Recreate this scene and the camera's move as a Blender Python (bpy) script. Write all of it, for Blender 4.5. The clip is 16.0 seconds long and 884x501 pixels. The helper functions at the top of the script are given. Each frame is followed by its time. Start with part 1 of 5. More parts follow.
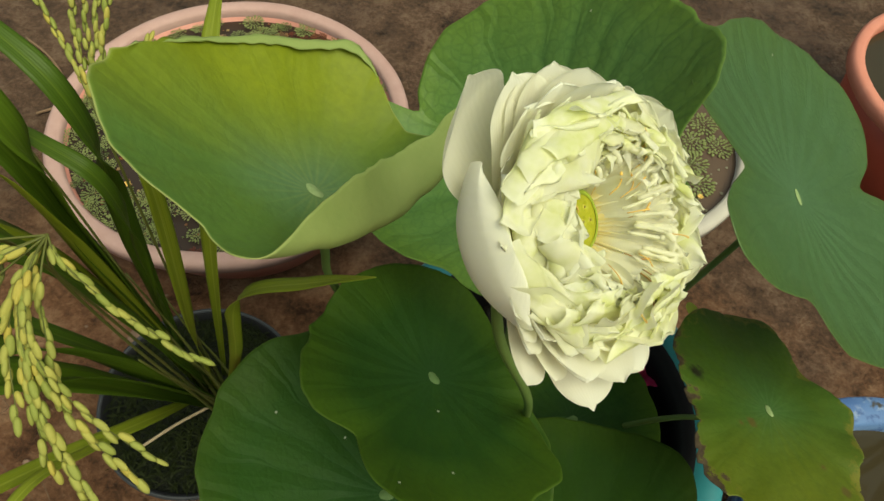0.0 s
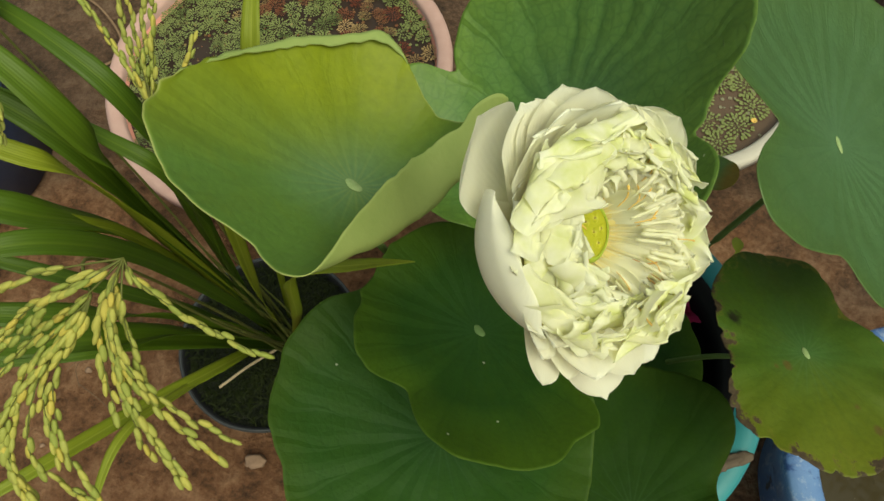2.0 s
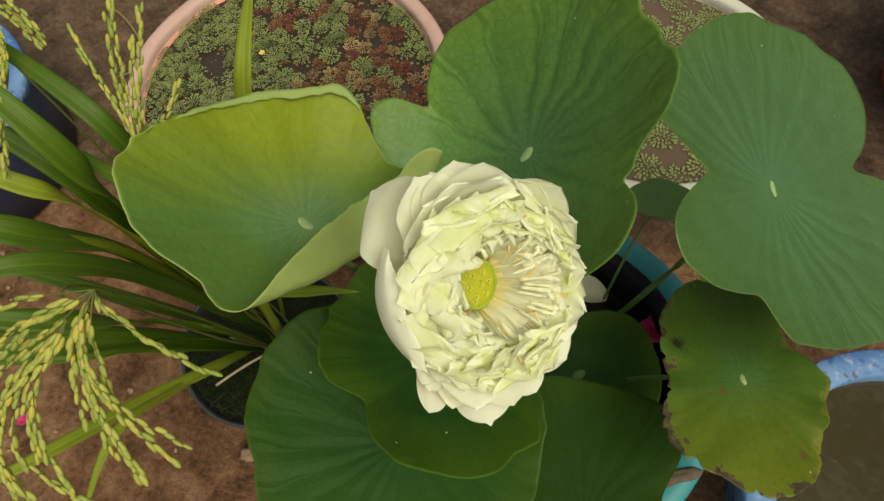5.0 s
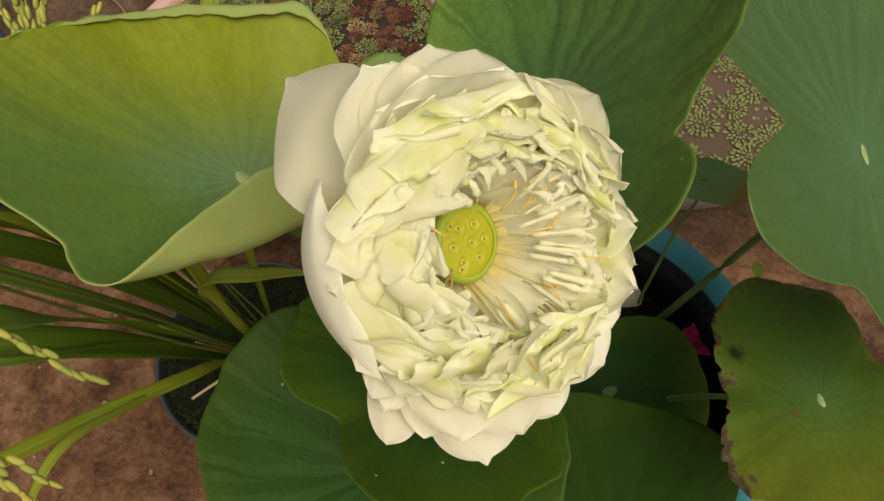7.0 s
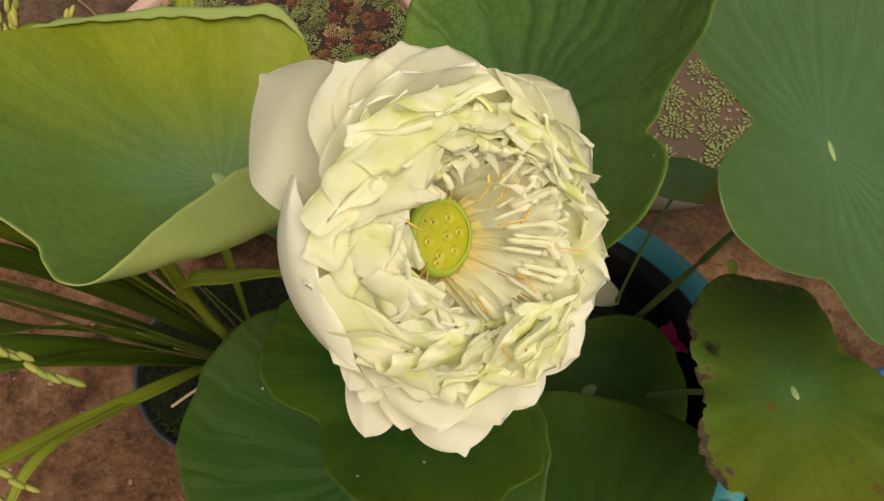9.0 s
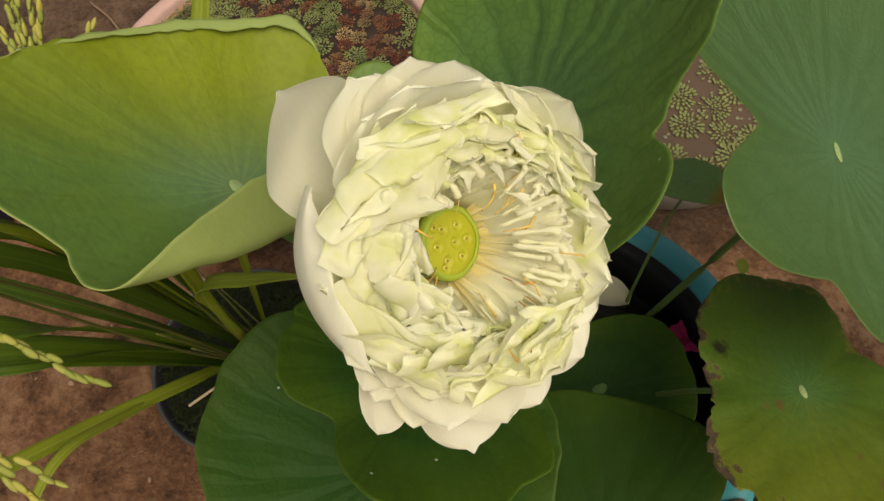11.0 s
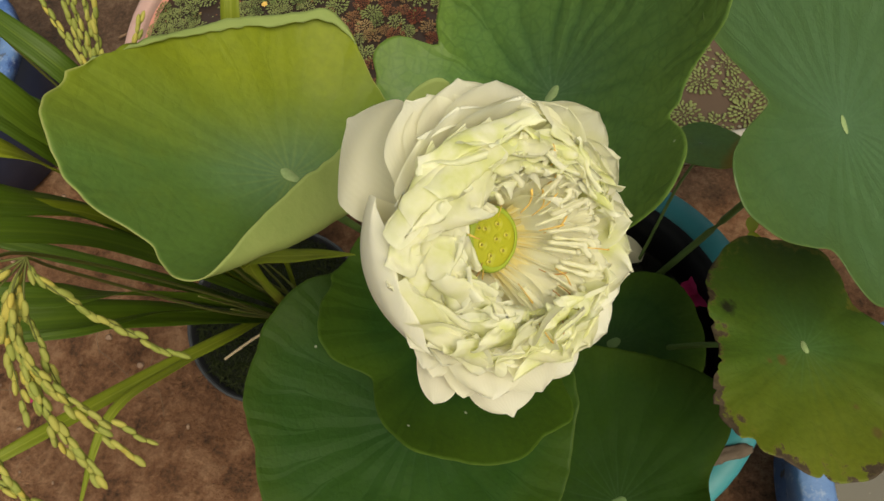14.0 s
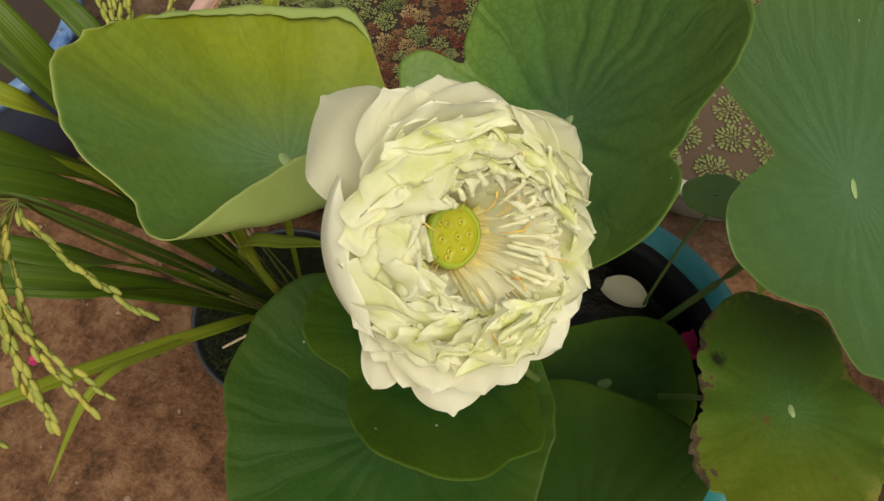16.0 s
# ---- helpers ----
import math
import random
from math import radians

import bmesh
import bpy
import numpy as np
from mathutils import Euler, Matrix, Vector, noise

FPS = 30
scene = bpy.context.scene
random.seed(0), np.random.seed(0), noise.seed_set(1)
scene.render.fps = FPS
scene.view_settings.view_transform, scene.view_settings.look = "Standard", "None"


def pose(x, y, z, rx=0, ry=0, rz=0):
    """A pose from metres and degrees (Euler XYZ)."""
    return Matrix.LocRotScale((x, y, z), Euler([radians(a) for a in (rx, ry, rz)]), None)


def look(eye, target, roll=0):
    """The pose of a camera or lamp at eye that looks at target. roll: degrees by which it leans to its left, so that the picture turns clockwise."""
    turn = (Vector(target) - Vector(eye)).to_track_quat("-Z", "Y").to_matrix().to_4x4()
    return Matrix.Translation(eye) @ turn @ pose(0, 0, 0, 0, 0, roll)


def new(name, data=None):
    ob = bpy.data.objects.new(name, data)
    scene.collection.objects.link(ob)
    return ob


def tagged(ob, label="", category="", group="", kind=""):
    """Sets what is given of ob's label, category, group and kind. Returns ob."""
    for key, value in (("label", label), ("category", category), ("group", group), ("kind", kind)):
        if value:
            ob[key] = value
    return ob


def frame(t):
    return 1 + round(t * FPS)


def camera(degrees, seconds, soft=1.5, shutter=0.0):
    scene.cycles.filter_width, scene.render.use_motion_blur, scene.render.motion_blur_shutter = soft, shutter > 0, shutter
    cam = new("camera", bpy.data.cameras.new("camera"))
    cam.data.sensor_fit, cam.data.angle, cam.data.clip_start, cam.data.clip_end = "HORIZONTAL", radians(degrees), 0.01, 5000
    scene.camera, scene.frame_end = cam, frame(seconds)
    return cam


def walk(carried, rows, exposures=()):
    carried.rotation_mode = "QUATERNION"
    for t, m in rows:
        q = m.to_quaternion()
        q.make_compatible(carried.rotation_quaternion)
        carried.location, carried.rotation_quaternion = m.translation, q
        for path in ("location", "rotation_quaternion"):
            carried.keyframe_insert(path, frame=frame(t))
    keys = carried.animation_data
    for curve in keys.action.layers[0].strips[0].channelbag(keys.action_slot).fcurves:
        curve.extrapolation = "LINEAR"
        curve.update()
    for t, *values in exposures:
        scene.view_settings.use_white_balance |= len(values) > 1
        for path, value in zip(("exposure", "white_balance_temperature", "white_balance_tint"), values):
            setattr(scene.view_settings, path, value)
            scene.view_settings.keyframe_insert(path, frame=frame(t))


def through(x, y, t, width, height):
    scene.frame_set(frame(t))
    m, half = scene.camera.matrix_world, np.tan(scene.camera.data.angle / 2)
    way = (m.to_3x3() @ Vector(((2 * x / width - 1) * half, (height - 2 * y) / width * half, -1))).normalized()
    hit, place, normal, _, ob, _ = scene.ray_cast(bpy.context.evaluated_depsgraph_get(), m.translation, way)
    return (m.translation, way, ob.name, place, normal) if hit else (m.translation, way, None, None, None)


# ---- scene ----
cam = camera(65.3, 16.0)
PATH = [
    (0, (0.117, 0.074, 1.382), (0.032, 1.15, -0.301), 6.0),
    (0.5, (0.127, 0.074, 1.39), (-0.011, 1.116, -0.311), 2.9),
    (1, (0.123, 0.077, 1.404), (-0.05, 1.072, -0.322), 0.3),
    (1.5, (0.125, 0.08, 1.435), (-0.076, 1.019, -0.319), -2.5),
    (2, (0.131, 0.108, 1.446), (-0.083, 0.935, -0.362), -5.1),
    (2.5, (0.134, 0.123, 1.456), (-0.06, 0.929, -0.364), -4.0),
    (3, (0.149, 0.126, 1.473), (-0.047, 0.9, -0.36), -4.8),
    (3.5, (0.165, 0.124, 1.508), (-0.05, 0.882, -0.331), -5.7),
    (4, (0.181, 0.119, 1.549), (-0.063, 0.876, -0.285), -6.8),
    (4.2, (0.192, 0.113, 1.566), (-0.059, 0.88, -0.264), -7.1),
    (6.3, (0.22, 0.161, 1.381), (-0.117, 0.979, -0.413), -9.3),
    (6.5, (0.217, 0.165, 1.364), (-0.118, 0.972, -0.435), -9.7),
    (7, (0.217, 0.168, 1.352), (-0.141, 0.999, -0.431), -10.8),
    (7.5, (0.22, 0.166, 1.35), (-0.11, 0.991, -0.442), -9.3),
    (8, (0.221, 0.165, 1.352), (-0.102, 1.005, -0.434), -8.9),
    (8.5, (0.222, 0.162, 1.355), (-0.101, 1.004, -0.43), -9.2),
    (9, (0.221, 0.162, 1.353), (-0.086, 1.021, -0.427), -8.4),
    (11.3, (0.225, 0.159, 1.374), (-0.12, 1.004, -0.406), -11.0),
    (11.5, (0.221, 0.16, 1.38), (-0.12, 0.989, -0.408), -11.4),
    (12, (0.218, 0.175, 1.393), (-0.117, 0.935, -0.427), -13.8),
    (12.5, (0.219, 0.177, 1.401), (-0.122, 0.909, -0.429), -15.0),
    (13, (0.216, 0.176, 1.406), (-0.127, 0.914, -0.42), -14.8),
    (13.5, (0.21, 0.173, 1.406), (-0.121, 0.887, -0.433), -14.4),
    (14, (0.211, 0.159, 1.425), (-0.134, 0.857, -0.417), -15.3),
    (14.5, (0.212, 0.148, 1.446), (-0.157, 0.859, -0.387), -16.7),
    (15, (0.214, 0.148, 1.441), (-0.152, 0.86, -0.392), -16.7),
    (15.5, (0.213, 0.142, 1.441), (-0.166, 0.887, -0.376), -16.3),
    (16, (0.253, 0.149, 1.418), (-0.194, 0.902, -0.38), -11.5),
]
EXPOSURES = [(0, 0.17, 7450, -9), (4.2, 0.15, 7450, -11), (6.5, 0.06, 7850, 6), (9, 0.06, 7850, 8), (12.5, 0.04, 7750, 4), (16, 0.02, 7650, 1)]
walk(cam, [(t, look(eye, target, roll)) for t, eye, target, roll in PATH], exposures=EXPOSURES)

# ---------------------------------------------------------------- light
world = bpy.data.worlds.new("overcast_sky")
scene.world = world
world.use_nodes = True
wn, wl = world.node_tree.nodes, world.node_tree.links
sky = wn.new("ShaderNodeTexSky")
sky.sky_type = "NISHITA"
sky.sun_disc = False
sky.sun_elevation = radians(61)
sky.sun_rotation = radians(127)
sky.dust_density = 4.0
sky.ozone_density = 0.6
wn["Background"].inputs["Strength"].default_value = 0.06
wl.new(sky.outputs[0], wn["Background"].inputs["Color"])
cloud = wn.new("ShaderNodeBackground")
cloud.inputs["Color"].default_value = (0.95, 0.98, 1.0, 1)
cloud.inputs["Strength"].default_value = 0.18
both = wn.new("ShaderNodeAddShader")
wl.new(wn["Background"].outputs[0], both.inputs[0])
wl.new(cloud.outputs[0], both.inputs[1])
wl.new(both.outputs[0], wn["World Output"].inputs["Surface"])
sun_data = bpy.data.lights.new("sun", "SUN")
sun_data.energy, sun_data.angle, sun_data.color = 2.85, radians(50), (1.0, 0.95, 0.86)
sun = new("sun", sun_data)
sun.matrix_world = look((2.6, -1.5, 6.0), (0, 0.4, 0))


# ---------------------------------------------------------------- materials
class Nodes:
    """A small helper round one material's node tree."""

    def __init__(self, name):
        self.mat = bpy.data.materials.new(name)
        self.mat.use_nodes = True
        self.t = self.mat.node_tree
        self.bsdf = self.t.nodes["Principled BSDF"]
        self.out = self.t.nodes["Material Output"]

    def add(self, kind, **sets):
        n = self.t.nodes.new(kind)
        for k, v in sets.items():
            n.inputs[k.replace("_", " ")].default_value = v
        return n

    def link(self, a, b):
        self.t.links.new(a, b)

    def coords(self):
        return self.add("ShaderNodeTexCoord").outputs["Object"]

    def noise(self, scale, detail=4.0, rough=0.55, vec=None, stretch=None):
        n = self.add("ShaderNodeTexNoise", Scale=scale, Detail=detail, Roughness=rough)
        v = vec if vec is not None else self.coords()
        if stretch:
            mp = self.add("ShaderNodeMapping")
            mp.inputs["Scale"].default_value = stretch
            self.link(v, mp.inputs["Vector"])
            v = mp.outputs[0]
        self.link(v, n.inputs["Vector"])
        return n.outputs["Fac"]

    def ramp(self, fac, stops):
        r = self.add("ShaderNodeValToRGB")
        e = r.color_ramp.elements
        while len(e) < len(stops):
            e.new(0.5)
        for el, (p, c) in zip(e, stops):
            el.position, el.color = p, (*c, 1) if len(c) == 3 else c
        self.link(fac, r.inputs[0])
        return r.outputs[0]

    def grey(self, fac, lo, hi):
        return self.ramp(fac, [(lo, (0, 0, 0)), (hi, (1, 1, 1))])

    def math(self, op, a, b=None, c=None):
        n = self.add("ShaderNodeMath")
        n.operation = op
        for i, v in enumerate((a, b, c)):
            if v is None:
                continue
            if isinstance(v, (int, float)):
                n.inputs[i].default_value = v
            else:
                self.link(v, n.inputs[i])
        return n.outputs[0]

    def mix(self, fac, a, b, mode="MIX"):
        n = self.add("ShaderNodeMix")
        n.data_type, n.blend_type = "RGBA", mode
        for i, v in ((0, fac), (6, a), (7, b)):
            if isinstance(v, (int, float)):
                n.inputs[i].default_value = v
            elif isinstance(v, tuple):
                n.inputs[i].default_value = (*v, 1)
            else:
                self.link(v, n.inputs[i])
        return n.outputs[2]

    def bump(self, height, strength=0.3, dist=0.01):
        n = self.add("ShaderNodeBump", Strength=strength, Distance=dist)
        self.link(height, n.inputs["Height"])
        self.link(n.outputs[0], self.bsdf.inputs["Normal"])
        return n.outputs[0]

    def done(self, color, rough=0.6, spec=0.5, metal=0.0, translucent=0.0, tint=None):
        b = self.bsdf.inputs
        for sock, v in ((b["Base Color"], color), (b["Roughness"], rough), (b["Specular IOR Level"], spec), (b["Metallic"], metal)):
            if isinstance(v, tuple):
                sock.default_value = (*v, 1)
            elif isinstance(v, (int, float)):
                sock.default_value = v
            else:
                self.link(v, sock)
        if translucent:
            tr = self.add("ShaderNodeBsdfTranslucent")
            v = tint if tint is not None else color
            if isinstance(v, tuple):
                tr.inputs[0].default_value = (*v, 1)
            else:
                self.link(v, tr.inputs[0])
            m = self.add("ShaderNodeMixShader")
            m.inputs[0].default_value = translucent
            self.link(self.bsdf.outputs[0], m.inputs[1])
            self.link(tr.outputs[0], m.inputs[2])
            self.link(m.outputs[0], self.out.inputs[0])
        return self.mat


def leaf_material(name, core, field, edge, edge_from, edge_to, veins=22, vein_tint=(0.12, 0.20, 0.06), brown=0.0, vein_show=0.35, yellow_dir=None, gloss=0.2, margin=(0.20, 0.26, 0.06), vein_width=0.004, star_tint=(0.15, 0.25, 0.12), relief=0.3, sheen=0.5, wander=0.3, star_show=0.3, margin_show=0.35, spots=()):
    """Lotus leaf: waxy near its navel, greener outwards, faint radial veins, a thin pale margin; optional scorched margin."""
    n = Nodes(name)
    v = n.coords()
    at = n.add("ShaderNodeAttribute")
    at.attribute_name = "rim"
    rim = at.outputs["Fac"]
    sep = n.add("ShaderNodeSeparateXYZ")
    n.link(v, sep.inputs[0])
    x, y = sep.outputs[0], sep.outputs[1]
    rad = n.math("SQRT", n.math("ADD", n.math("MULTIPLY", x, x), n.math("MULTIPLY", y, y)))
    big = n.noise(9.0, 3.0, vec=v)
    wob = n.math("ADD", rim, n.math("MULTIPLY", n.math("SUBTRACT", big, 0.5), 0.5))
    col = n.mix(n.grey(wob, 0.05, 0.55), core, field)
    em = n.grey(wob, edge_from, edge_to)
    if yellow_dir:
        d = n.math("ADD", n.math("MULTIPLY", x, yellow_dir[0]), n.math("MULTIPLY", y, yellow_dir[1]))
        d = n.math("ADD", d, n.math("MULTIPLY", n.math("SUBTRACT", big, 0.5), 0.08))
        em = n.grey(d, edge_from, edge_to)
    col = n.mix(em, col, edge)
    # radial veins that wander a little and fork towards the rim; a fine net between them
    ang = n.math("ARCTAN2", y, x)
    ang = n.math("ADD", ang, n.math("MULTIPLY", n.math("SUBTRACT", n.noise(9.0, 2.0, vec=v), 0.5), wander))
    saw = n.math("PINGPONG", n.math("MULTIPLY", ang, veins / (2 * math.pi)), 0.5)
    fork = n.math("MULTIPLY", n.math("MAXIMUM", n.math("SUBTRACT", rim, 0.55), 0.0), 0.40)
    off = n.math("ABSOLUTE", n.math("SUBTRACT", saw, fork))
    dist = n.math("MULTIPLY", off, n.math("MULTIPLY", rad, 2 * math.pi / veins))
    main = n.math("SUBTRACT", 1.0, n.math("MINIMUM", n.math("DIVIDE", dist, vein_width), 1.0))
    main = n.math("MULTIPLY", main, n.math("SUBTRACT", 1.0, n.math("MULTIPLY", n.grey(rim, 0.35, 1.0), 0.75)))
    main = n.math("MULTIPLY", main, n.grey(n.noise(14.0, 2.0, vec=v), 0.35, 0.65))
    star = n.math("SUBTRACT", 1.0, n.math("MINIMUM", n.math("DIVIDE", dist, 0.0018), 1.0))
    star = n.math("MULTIPLY", star, n.math("SUBTRACT", 1.0, n.grey(rim, 0.12, 0.5)))
    quilt = n.math("MINIMUM", n.math("DIVIDE", dist, 0.012), 1.0)
    vor = n.add("ShaderNodeTexVoronoi", Scale=75.0)
    vor.feature = "DISTANCE_TO_EDGE"
    n.link(v, vor.inputs["Vector"])
    net = n.math("SUBTRACT", 1.0, n.math("MINIMUM", n.math("MULTIPLY", vor.outputs[0], 6.0), 1.0))
    fade = n.grey(rad, 0.004, 0.05)
    col = n.mix(n.math("MULTIPLY", main, vein_show), col, vein_tint)
    col = n.mix(n.math("MULTIPLY", star, star_show), col, star_tint)
    col = n.mix(n.math("MULTIPLY", net, vein_show * 0.34), col, vein_tint)
    fine = n.noise(160.0, 3.0, vec=v)
    col = n.mix(0.45, col, n.mix(fine, (0.55, 0.55, 0.55), (1.42, 1.42, 1.42)), "MULTIPLY")
    blot = n.noise(28.0, 5.0, 0.65, vec=v)
    col = n.mix(n.math("MULTIPLY", n.grey(blot, 0.5, 0.75), 0.22), col, edge)
    cloud = n.noise(5.0, 2.0, vec=v)
    col = n.mix(0.5, col, n.mix(cloud, (0.65, 0.68, 0.7), (1.3, 1.28, 1.2)), "MULTIPLY")
    # thin margin and stray pale specks
    col = n.mix(n.math("MULTIPLY", n.grey(rim, 0.992, 0.999), margin_show), col, margin)
    dots = n.add("ShaderNodeTexVoronoi", Scale=22.0)
    n.link(v, dots.inputs["Vector"])
    speck = n.math("MULTIPLY", n.math("LESS_THAN", dots.outputs["Distance"], 0.035), n.math("GREATER_THAN", n.noise(13.0, 1.0, vec=v), 0.55))
    col = n.mix(n.math("MULTIPLY", speck, 0.6), col, (0.5, 0.52, 0.42))
    rough = n.ramp(blot, [(0.3, (sheen,) * 3), (0.7, (sheen + 0.18,) * 3)])
    if brown:
        spot = n.noise(30.0, 6.0, 0.72, vec=v)
        at_rim = n.math("ADD", rim, n.math("MULTIPLY", n.math("SUBTRACT", spot, 0.5), brown))
        col = n.mix(n.math("MULTIPLY", n.grey(at_rim, 0.93, 0.99), 0.5), col, (0.20, 0.17, 0.03))
        side = n.math("ADD", n.math("MULTIPLY", x, -0.75), n.math("MULTIPLY", y, -0.65))
        sc = n.math("MULTIPLY", n.grey(at_rim, 0.955, 0.985), n.grey(side, -0.06, 0.02))
        col = n.mix(sc, col, n.mix(fine, (0.012, 0.009, 0.005), (0.10, 0.07, 0.042)))
        for sx, sy, sr in spots:
            dx, dy = n.math("SUBTRACT", x, sx), n.math("SUBTRACT", y, sy)
            dd = n.math("SQRT", n.math("ADD", n.math("MULTIPLY", dx, dx), n.math("MULTIPLY", dy, dy)))
            dd = n.math("ADD", dd, n.math("MULTIPLY", n.math("SUBTRACT", n.noise(90.0, 4.0, 0.7, vec=v), 0.5), sr * 2.4))
            hole = n.math("SUBTRACT", 1.0, n.grey(dd, sr * 0.75, sr))
            col = n.mix(n.math("MULTIPLY", hole, 0.92), col, (0.014, 0.014, 0.007) if sr > 0.006 else (0.10, 0.075, 0.02))
    h = n.math("ADD", n.math("MULTIPLY", quilt, relief), n.math("MULTIPLY", net, -0.08))
    h = n.math("ADD", n.math("MULTIPLY", h, fade), n.math("MULTIPLY", blot, 0.6))
    n.bump(n.math("ADD", h, n.math("MULTIPLY", fine, 0.3)), 0.55, 0.0024)
    return n.done(col, rough, gloss, translucent=0.15, tint=n.mix(1.0, col, (1.4, 1.45, 0.6), "MULTIPLY"))


def plain(name, a, b, scale=30.0, rough=0.6, spec=0.4, bump=0.2, dist=0.004, translucent=0.0, stretch=None, tint=None):
    n = Nodes(name)
    v = n.coords()
    f = n.noise(scale, 6.0, 0.62, vec=v, stretch=stretch)
    g = n.noise(scale * 0.17, 3.0, vec=v)
    col = n.mix(n.math("ADD", n.math("MULTIPLY", f, 0.7), n.math("MULTIPLY", g, 0.3)), a, b)
    n.bump(f, bump, dist)
    return n.done(col, rough, spec, translucent=translucent, tint=tint)


def petal_material(name, base, tip, green, through=0.5):
    """Cream at the base, whiter outwards and along the margin, with soft green flushes between."""
    n = Nodes(name)
    v = n.coords()
    at = n.add("ShaderNodeAttribute")
    at.attribute_name = "along"
    s = at.outputs["Fac"]
    at2 = n.add("ShaderNodeAttribute")
    at2.attribute_name = "across"
    e = n.math("MULTIPLY", n.math("ABSOLUTE", n.math("SUBTRACT", at2.outputs["Fac"], 0.5)), 2.0)
    col = n.mix(n.grey(s, 0.0, 0.5), base, tip)
    rnd = n.add("ShaderNodeObjectInfo").outputs["Random"]
    f = n.noise(75.0, 4.0, vec=v)
    gm = n.math("MULTIPLY", n.grey(f, 0.38, 0.60), n.math("MULTIPLY", n.grey(s, 0.15, 0.6), n.math("ADD", 0.35, n.math("MULTIPLY", rnd, 0.65))))
    col = n.mix(n.math("MULTIPLY", gm, green), col, (0.76, 0.80, 0.33))
    rim = n.math("MAXIMUM", n.grey(e, 0.62, 1.0), n.grey(s, 0.86, 1.0))
    col = n.mix(n.math("MULTIPLY", rim, 0.65), col, (0.93, 0.94, 0.85))
    rib = n.math("PINGPONG", n.math("MULTIPLY", n.math("ADD", at2.outputs["Fac"], n.math("MULTIPLY", f, 0.06)), 17.0), 0.5)
    col = n.mix(n.math("MULTIPLY", rib, 0.06), col, (0.80, 0.80, 0.52))
    col = n.mix(1.0, col, n.mix(rnd, (0.90, 0.89, 0.86), (1.03, 1.03, 1.03)), "MULTIPLY")
    n.bump(n.math("ADD", n.math("MULTIPLY", rib, 0.35), n.math("MULTIPLY", f, 1.4)), 0.30, 0.0011)
    return n.done(col, 0.6, 0.15, translucent=through, tint=n.mix(1.0, col, (1.0, 0.99, 0.88), "MULTIPLY"))


M_under = plain("leaf_underside", (0.22, 0.32, 0.085), (0.43, 0.50, 0.18), 26, 0.6, 0.25, 0.45, 0.005, 0.3)
M_leafA = leaf_material("leaf_young", (0.105, 0.198, 0.092), (0.086, 0.166, 0.030), (0.195, 0.240, 0.010), -0.03, 0.09, vein_show=0.16, vein_tint=(0.06, 0.12, 0.012), vein_width=0.003, yellow_dir=(-0.60, 0.80), gloss=0.35, margin=(0.38, 0.40, 0.14), margin_show=0.7, wander=0.5, star_tint=(0.20, 0.28, 0.09), star_show=0.40, relief=0.5)
M_leafB = leaf_material("leaf_green", (0.068, 0.148, 0.054), (0.088, 0.182, 0.040), (0.108, 0.195, 0.028), 0.7, 1.0, vein_tint=(0.012, 0.060, 0.010), vein_show=0.6, vein_width=0.006, veins=18, wander=0.6, gloss=0.4, relief=1.0, sheen=0.42, margin_show=0.15)
M_leafE = leaf_material("leaf_waxy", (0.059, 0.134, 0.052), (0.051, 0.118, 0.036), (0.054, 0.115, 0.024), 0.7, 1.0, vein_show=0.4, vein_tint=(0.022, 0.078, 0.018), vein_width=0.003, gloss=0.55, relief=0.8, sheen=0.42, wander=0.45, star_show=0.35, star_tint=(0.09, 0.18, 0.09), margin_show=0.25, veins=26)
M_leafC = leaf_material("leaf_scorched", (0.052, 0.118, 0.028), (0.054, 0.104, 0.012), (0.106, 0.130, 0.009), 0.0, 0.13, vein_show=0.2, vein_tint=(0.02, 0.06, 0.008), brown=0.75, yellow_dir=(0.15, -0.95), relief=0.4, star_show=0.14, spots=((-0.088, 0.030, 0.009), (-0.028, -0.024, 0.005), (-0.042, -0.028, 0.004), (0.05, -0.06, 0.004), (0.07, -0.085, 0.005)))
# low leaves: shade put into the greens, light into D's paler edge
M_leafD = leaf_material("leaf_deep_shade", (0.014, 0.047, 0.008), (0.017, 0.053, 0.006), (0.046, 0.092, 0.007), 0.60, 1.05, vein_show=0.3, vein_tint=(0.010, 0.045, 0.006), gloss=0.16, relief=0.9, sheen=0.58, star_show=0.03, margin_show=0.1)
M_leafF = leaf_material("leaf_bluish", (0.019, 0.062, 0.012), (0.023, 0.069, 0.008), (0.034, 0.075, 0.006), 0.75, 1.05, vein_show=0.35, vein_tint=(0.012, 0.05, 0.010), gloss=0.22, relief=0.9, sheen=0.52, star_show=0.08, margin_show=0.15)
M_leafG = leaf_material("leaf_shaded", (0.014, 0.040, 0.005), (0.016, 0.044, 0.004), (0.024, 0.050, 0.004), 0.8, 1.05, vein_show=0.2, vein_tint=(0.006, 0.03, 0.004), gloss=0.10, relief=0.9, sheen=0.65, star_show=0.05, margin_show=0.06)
M_leafH = leaf_material("leaf_pale", (0.15, 0.27, 0.08), (0.16, 0.28, 0.075), (0.30, 0.20, 0.03), 0.034, 0.05, vein_show=0.1, yellow_dir=(1.0, -0.1), relief=0.2)
M_stem = plain("petiole_green", (0.07, 0.13, 0.03), (0.14, 0.20, 0.05), 60, 0.55, 0.4, 0.3, 0.002)
M_navel = plain("navel", (0.13, 0.22, 0.07), (0.34, 0.42, 0.21), 300, 0.7, 0.2, 0.3, 0.001)
